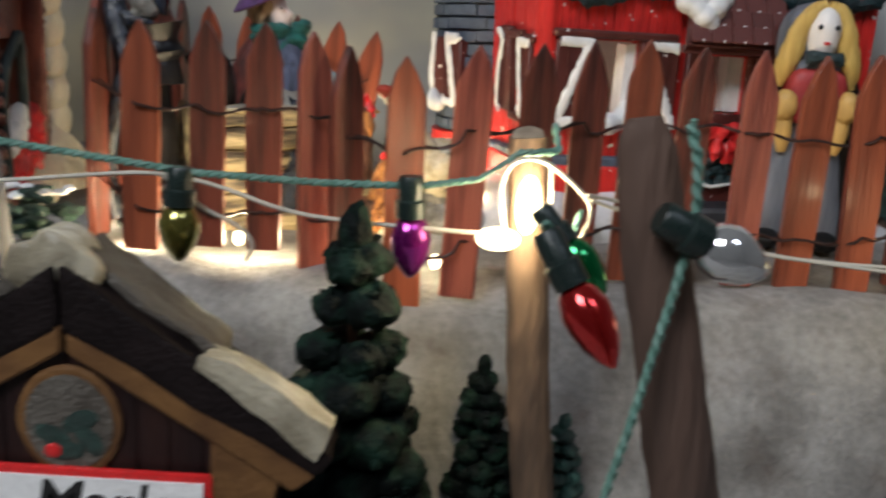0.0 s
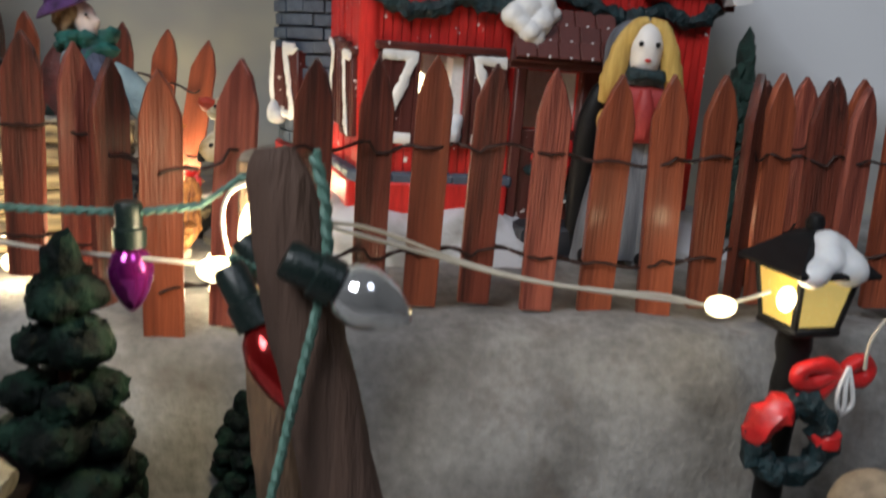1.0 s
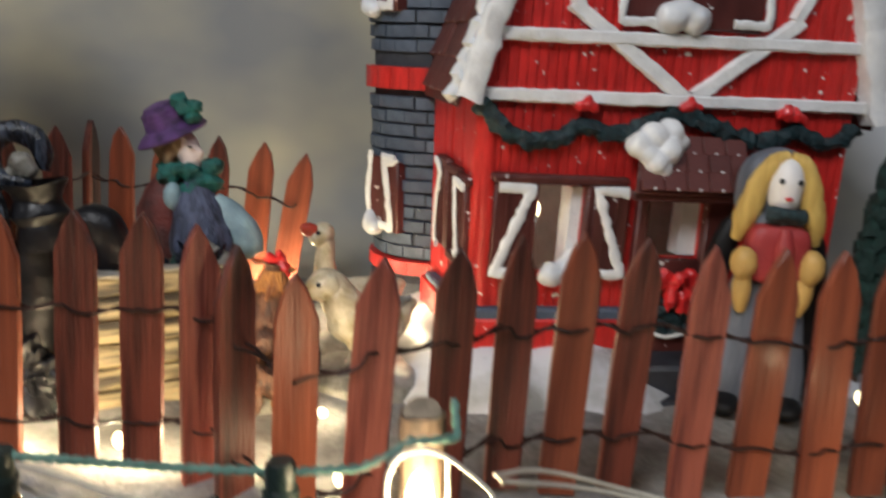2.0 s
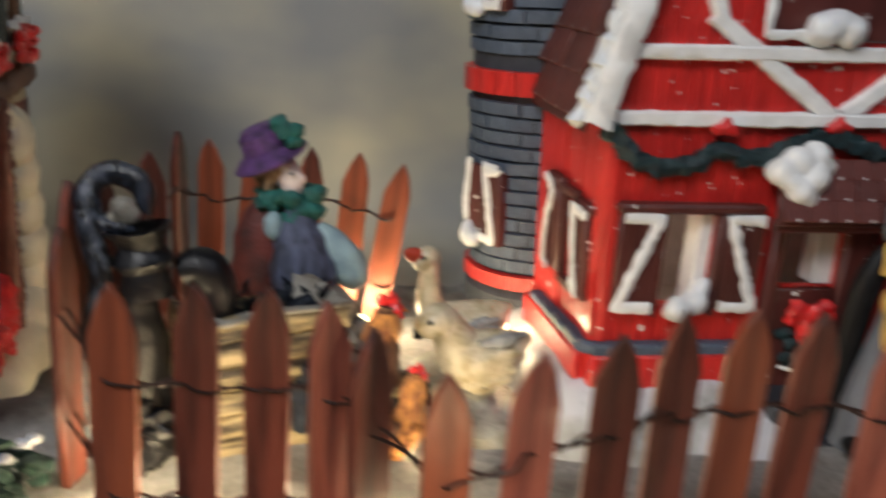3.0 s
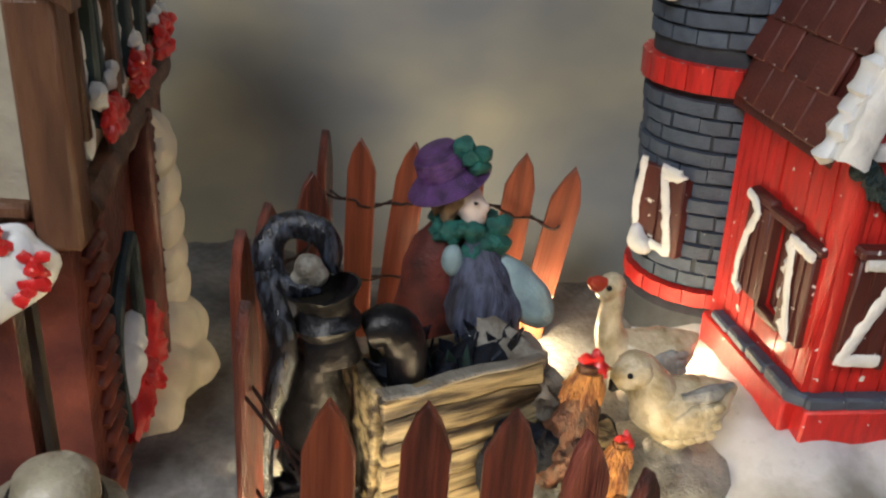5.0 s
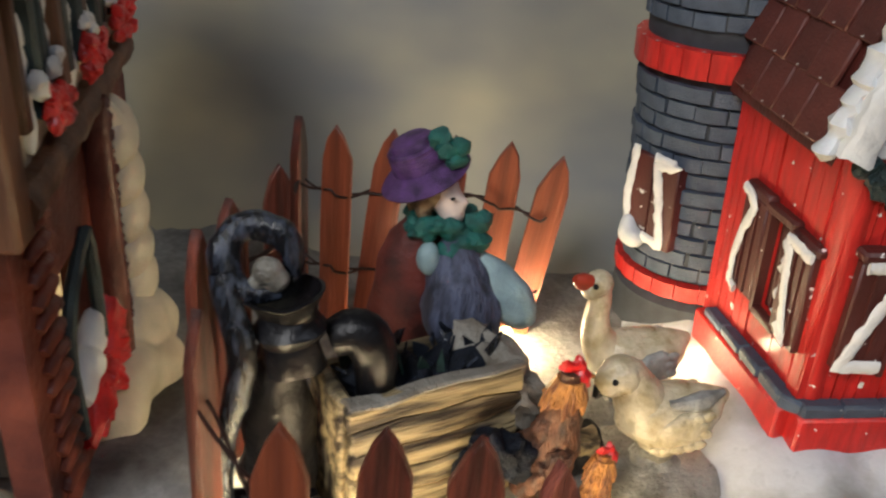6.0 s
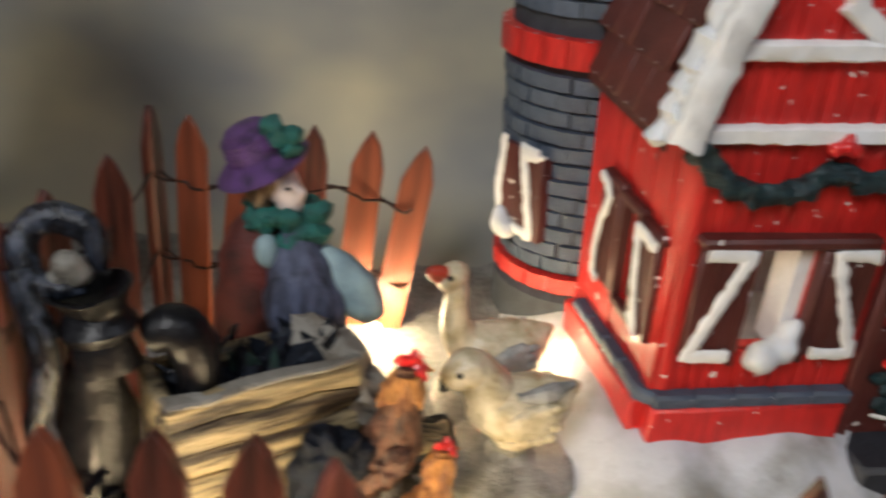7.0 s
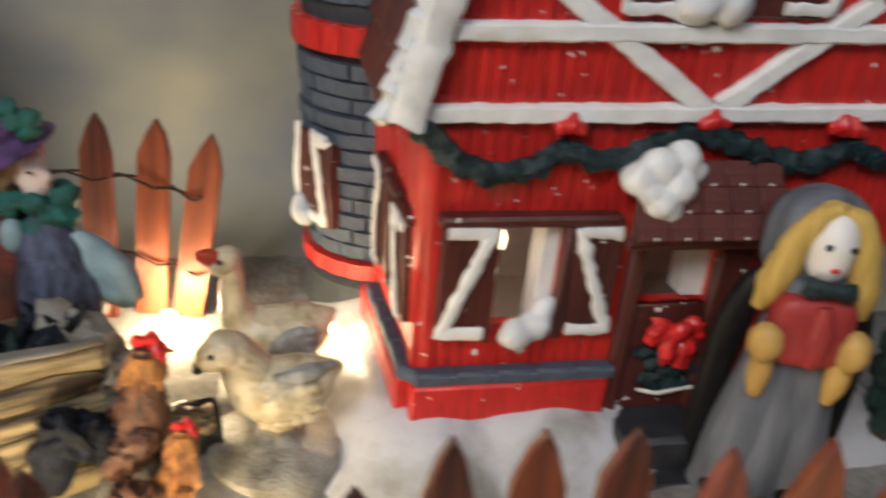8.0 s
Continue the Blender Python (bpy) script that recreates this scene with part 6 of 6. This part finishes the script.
sweep(b, [(0, 0, 0.004), (0, 0.004, 0.020), (0, 0.016, 0.026)], 0.0008, 6)
part("lamp_cord", b, CLEARWIRE, o)
lamp("barn_light", "POINT", Matrix.Translation(bl), 0.0025, (1.0, 0.86, 0.64), 0.003)

hl = house.matrix_basis @ Vector((-0.0132, 0.0640, 0.040))
b = B()
blob(b, (0, 0, 0), (0.0016, 0.002, 0.003), 3)
sweep(b, [(0, 0, -0.003), (0, 0, -0.042)], 0.0012, 6)
o = solid("house_lamp", b, LED, Matrix.Translation(hl), "lit warm lamp inside the timbered house", "lamp")
o.visible_shadow = False
lamp("house_light", "POINT", Matrix.Translation(hl), 0.006, (1.0, 0.84, 0.58), 0.003)

# ---- street lamp ----
sl = thing("street_lamp", pose(0.1450, 0.200, -0.0455, 0, 0, 14) @ Matrix.Scale(0.94, 4), "black miniature street lamp with amber panes, snow and a red-bowed wreath", "lamp")
b = B()
lathe(b, [(0.008, 0.0), (0.0085, 0.006), (0.0055, 0.010), (0.0040, 0.016), (0.0036, 0.050), (0.0042, 0.066), (0.0036, 0.072), (0.0046, 0.076), (0.0040, 0.082)], 18)
jitter(b, 0.0003, 260)
part("pole", b, BLACK, sl)
b = B()
span(b, (-0.0074, -0.0074, 0.0805), (0.0074, 0.0074, 0.0830), bevel=0.0008)
for s in (-1, 1):
    for t in (-1, 1):
        sweep(b, [(s * 0.0062, t * 0.0062, 0.0825), (s * 0.0082, t * 0.0082, 0.0965)], 0.0009, 8)
part("lantern_frame", b, BLACK, sl)
for a in range(4):
    b = B()
    slab(b, [(-0.0056, 0.0832), (0.0056, 0.0832), (0.0076, 0.0962), (-0.0076, 0.0962)], -0.0004, 0.0004, pose(0, 0, 0, 0, 0, 90 * a) @ Matrix.Translation((0, -0.0070, 0)) @ Matrix.Translation((0, 0, 0.09)) @ Matrix.Rotation(radians(8), 4, "X") @ Matrix.Translation((0, 0, -0.09)))
    part("pane", b, AMBER, sl, "amber lantern pane")
b = B()
lathe(b, [(0.0165, 0.0965), (0.0168, 0.0976), (0.0100, 0.1020), (0.0042, 0.1058), (0.0020, 0.1064)], 4, pose(0, 0, 0, 0, 0, 45))
lathe(b, [(0.0020, 0.1060), (0.0024, 0.1080), (0.0018, 0.1098), (0.0006, 0.1104)], 12)
part("lantern_roof", b, BLACK, sl, "black pyramid roof with a knob")
b = B()
clump(b, (((-0.001, -0.0068, 0.1000), 0.0046), ((0.0005, -0.0040, 0.1035), 0.0040), ((-0.0060, -0.0095, 0.0975), 0.0036), ((0.0050, -0.0085, 0.0985), 0.0046), ((0.0030, -0.0045, 0.1020), 0.0042), ((-0.0095, -0.0105, 0.0965), 0.0026)), 4, 0.08, 200)
part("snow_cap", b, SNOW, sl, "white snow on the lamp roof")
wr = pose(-0.0040, -0.0085, 0.0550, 0, 0, -14) @ Matrix.Scale(1.22, 4)
b = B()
sweep(b, [(0.0078 * math.cos(i * math.pi / 16) * 0.92, 0, 0.0078 * math.sin(i * math.pi / 16)) for i in range(33)], 0.0027, 12, 1, 0.8, 420, wr)
wreath = part("wreath", b, GARLAND, sl, "dark green wreath")
b = B()
sweep(b, [(0.0080 * math.cos(radians(a)) * 0.92, -0.0008, 0.0080 * math.sin(radians(a))) for a in range(-15, 30, 9)], [0.001, 0.0026, 0.0032, 0.0030, 0.0012], 12, 1, 0.4, 420, wr)
sweep(b, [(0.0080 * math.cos(radians(a)) * 0.92, -0.0008, 0.0080 * math.sin(radians(a))) for a in range(95, 195, 12)], [0.001, 0.0028, 0.0033, 0.0030, 0.0034, 0.0030, 0.0033, 0.0028, 0.001], 12, 1, 0.5, 420, wr)
part("ribbon", b, REDBERRY, wreath, "red ribbon round the wreath")
b = B()
for pts, w in (([(0.0075, 0.0715), (0.0030, 0.0742), (-0.0035, 0.0735), (-0.0050, 0.0705), (0.0000, 0.0690), (0.0075, 0.0715)], 0.0022), ([(0.0085, 0.0715), (0.0125, 0.0750), (0.0165, 0.0742), (0.0168, 0.0705), (0.0130, 0.0692), (0.0085, 0.0715)], 0.0021), ([(0.0070, 0.0705), (0.0020, 0.0665), (-0.0045, 0.0650)], 0.0022)):
    sweep(b, [(x, -0.0085, z) for x, z in pts], w, 12, 0.9, 0.3, 300, smooth=2)
bow = part("bow", b, REDBERRY, sl, "big red ribbon bow")
b = B()
for s in (-1, 0, 1):
    sweep(b, [(0.0085, -0.0105, 0.0740), (0.0075 + 0.0022 * s, -0.0115, 0.0690), (0.0085 + 0.0026 * s, -0.0115, 0.0640), (0.0088, -0.0105, 0.0615)], 0.0006, 6, smooth=2)
part("bow_tie", b, WHITE, bow, "white twist tie")

# ---- shrubs and figures at the edges ----
bt = thing("frosted_tree", pose(0.1790, 0.190, -0.050), "grey frosted bottle-brush tree with white tips", "tree")
b = B()
sweep(b, [(0, 0, -0.004), (0, 0, 0.080)], [0.0016, 0.0008], 8)
part("trunk", b, PLANK, bt)
b = B()
rn = random.Random(44)
for i in range(420):
    f = rn.random()
    a = rn.random() * 6.283
    r = 0.0165 * (1 - f) + 0.001
    z = 0.006 + 0.074 * f
    sweep(b, [(0, 0, z + 0.002), (r * math.cos(a), r * math.sin(a), z - 0.002)], [0.0006, 0.0003], 4)
crown = part("crown", b, IRON_SNOW_GLINT, bt)
tagged(crown, kind="stuff")
b = B()
for i in range(150):
    f = rn.random()
    a = rn.random() * 6.283
    r = 0.0160 * (1 - f) + 0.001
    blob(b, (r * math.cos(a), r * math.sin(a), 0.0045 + 0.074 * f), 0.0011, 1, 0.4, 500)
tips = part("white_tips", b, SNOW, bt)
tagged(tips, kind="stuff")

b = B()
k = 0
sweep(b, [(0.1535, 0.170, -0.060), (0.1535, 0.170, -0.035), (0.1535, 0.170, -0.012), (0.1535, 0.170, -0.004)], [0.012, 0.0115, 0.009, 0.005], 18, 0.9, 0.08, 150)
k = paint(b, k, 0)
clump(b, (((0.1535, 0.170, 0.000), 0.0090), ((0.1515, 0.1695, 0.0005), 0.0080), ((0.1555, 0.1705, 0.0005), 0.0080)), 4, 0.08, 200)
k = paint(b, k, 1)
solid("capped_figurine", b, [DOLLGREY, CUTWOOD], ID, "painted resin figurine in a pale tan cap below the street lamp", "figurine")

sh = thing("shrub", pose(-0.1130, 0.246, 0.0165), "dark green shrub dabbed with snow beside the timbered house", "shrub")
b = B()
rn = random.Random(45)
for i in range(60):
    a = rn.random() * 6.283
    q = 0.0105 * math.sqrt(rn.random())
    blob(b, (q * math.cos(a), q * math.sin(a), 0.002 + 0.017 * rn.random() * (1 - q * 40)), (0.0030, 0.0026, 0.0018), 1, 0.6, 400)
part("leaves", b, GREENBOX, sh)
b = B()
for i in range(9):
    a = rn.random() * 6.283
    q = 0.009 * math.sqrt(rn.random())
    blob(b, (q * math.cos(a), q * math.sin(a), 0.015 + 0.003 * rn.random()), (0.0022, 0.0020, 0.0010), 2, 0.5, 400)
part("leaf_snow", b, SNOW, sh)

b = B()
k = 0
HX, HY = -0.1145, 0.206
sweep(b, [(HX, HY, 0.002), (HX, HY, 0.030), (HX, HY, 0.055), (HX, HY, 0.070)], [0.014, 0.013, 0.0105, 0.006], 18, 0.9, 0.08, 150)
k = paint(b, k, 0)
blob(b, (HX, HY, 0.0735), 0.0070, 3)
k = paint(b, k, 1)
lathe(b, [(0.0105, 0.0), (0.0110, 0.0012), (0.0074, 0.0022), (0.0070, 0.0025)], 24, pose(HX, HY, 0.0745, -4, 6, 0))
lathe(b, [(0.0068, 0.0045), (0.0062, 0.0078), (0.004, 0.0098), (0.001, 0.0102)], 24, pose(HX, HY, 0.0745, -4, 6, 0))
jitter(b, 0.0005, 220)
k = paint(b, k, 2)
lathe(b, [(0.0073, 0.0020), (0.0076, 0.0033), (0.0070, 0.0048)], 24, pose(HX, HY, 0.0745, -4, 6, 0))
k = paint(b, k, 3)
solid("hatted_figurine", b, [APRON, SKIN, IVORY, INK], ID, "painted resin figurine in a cream straw hat with dark band", "figurine")
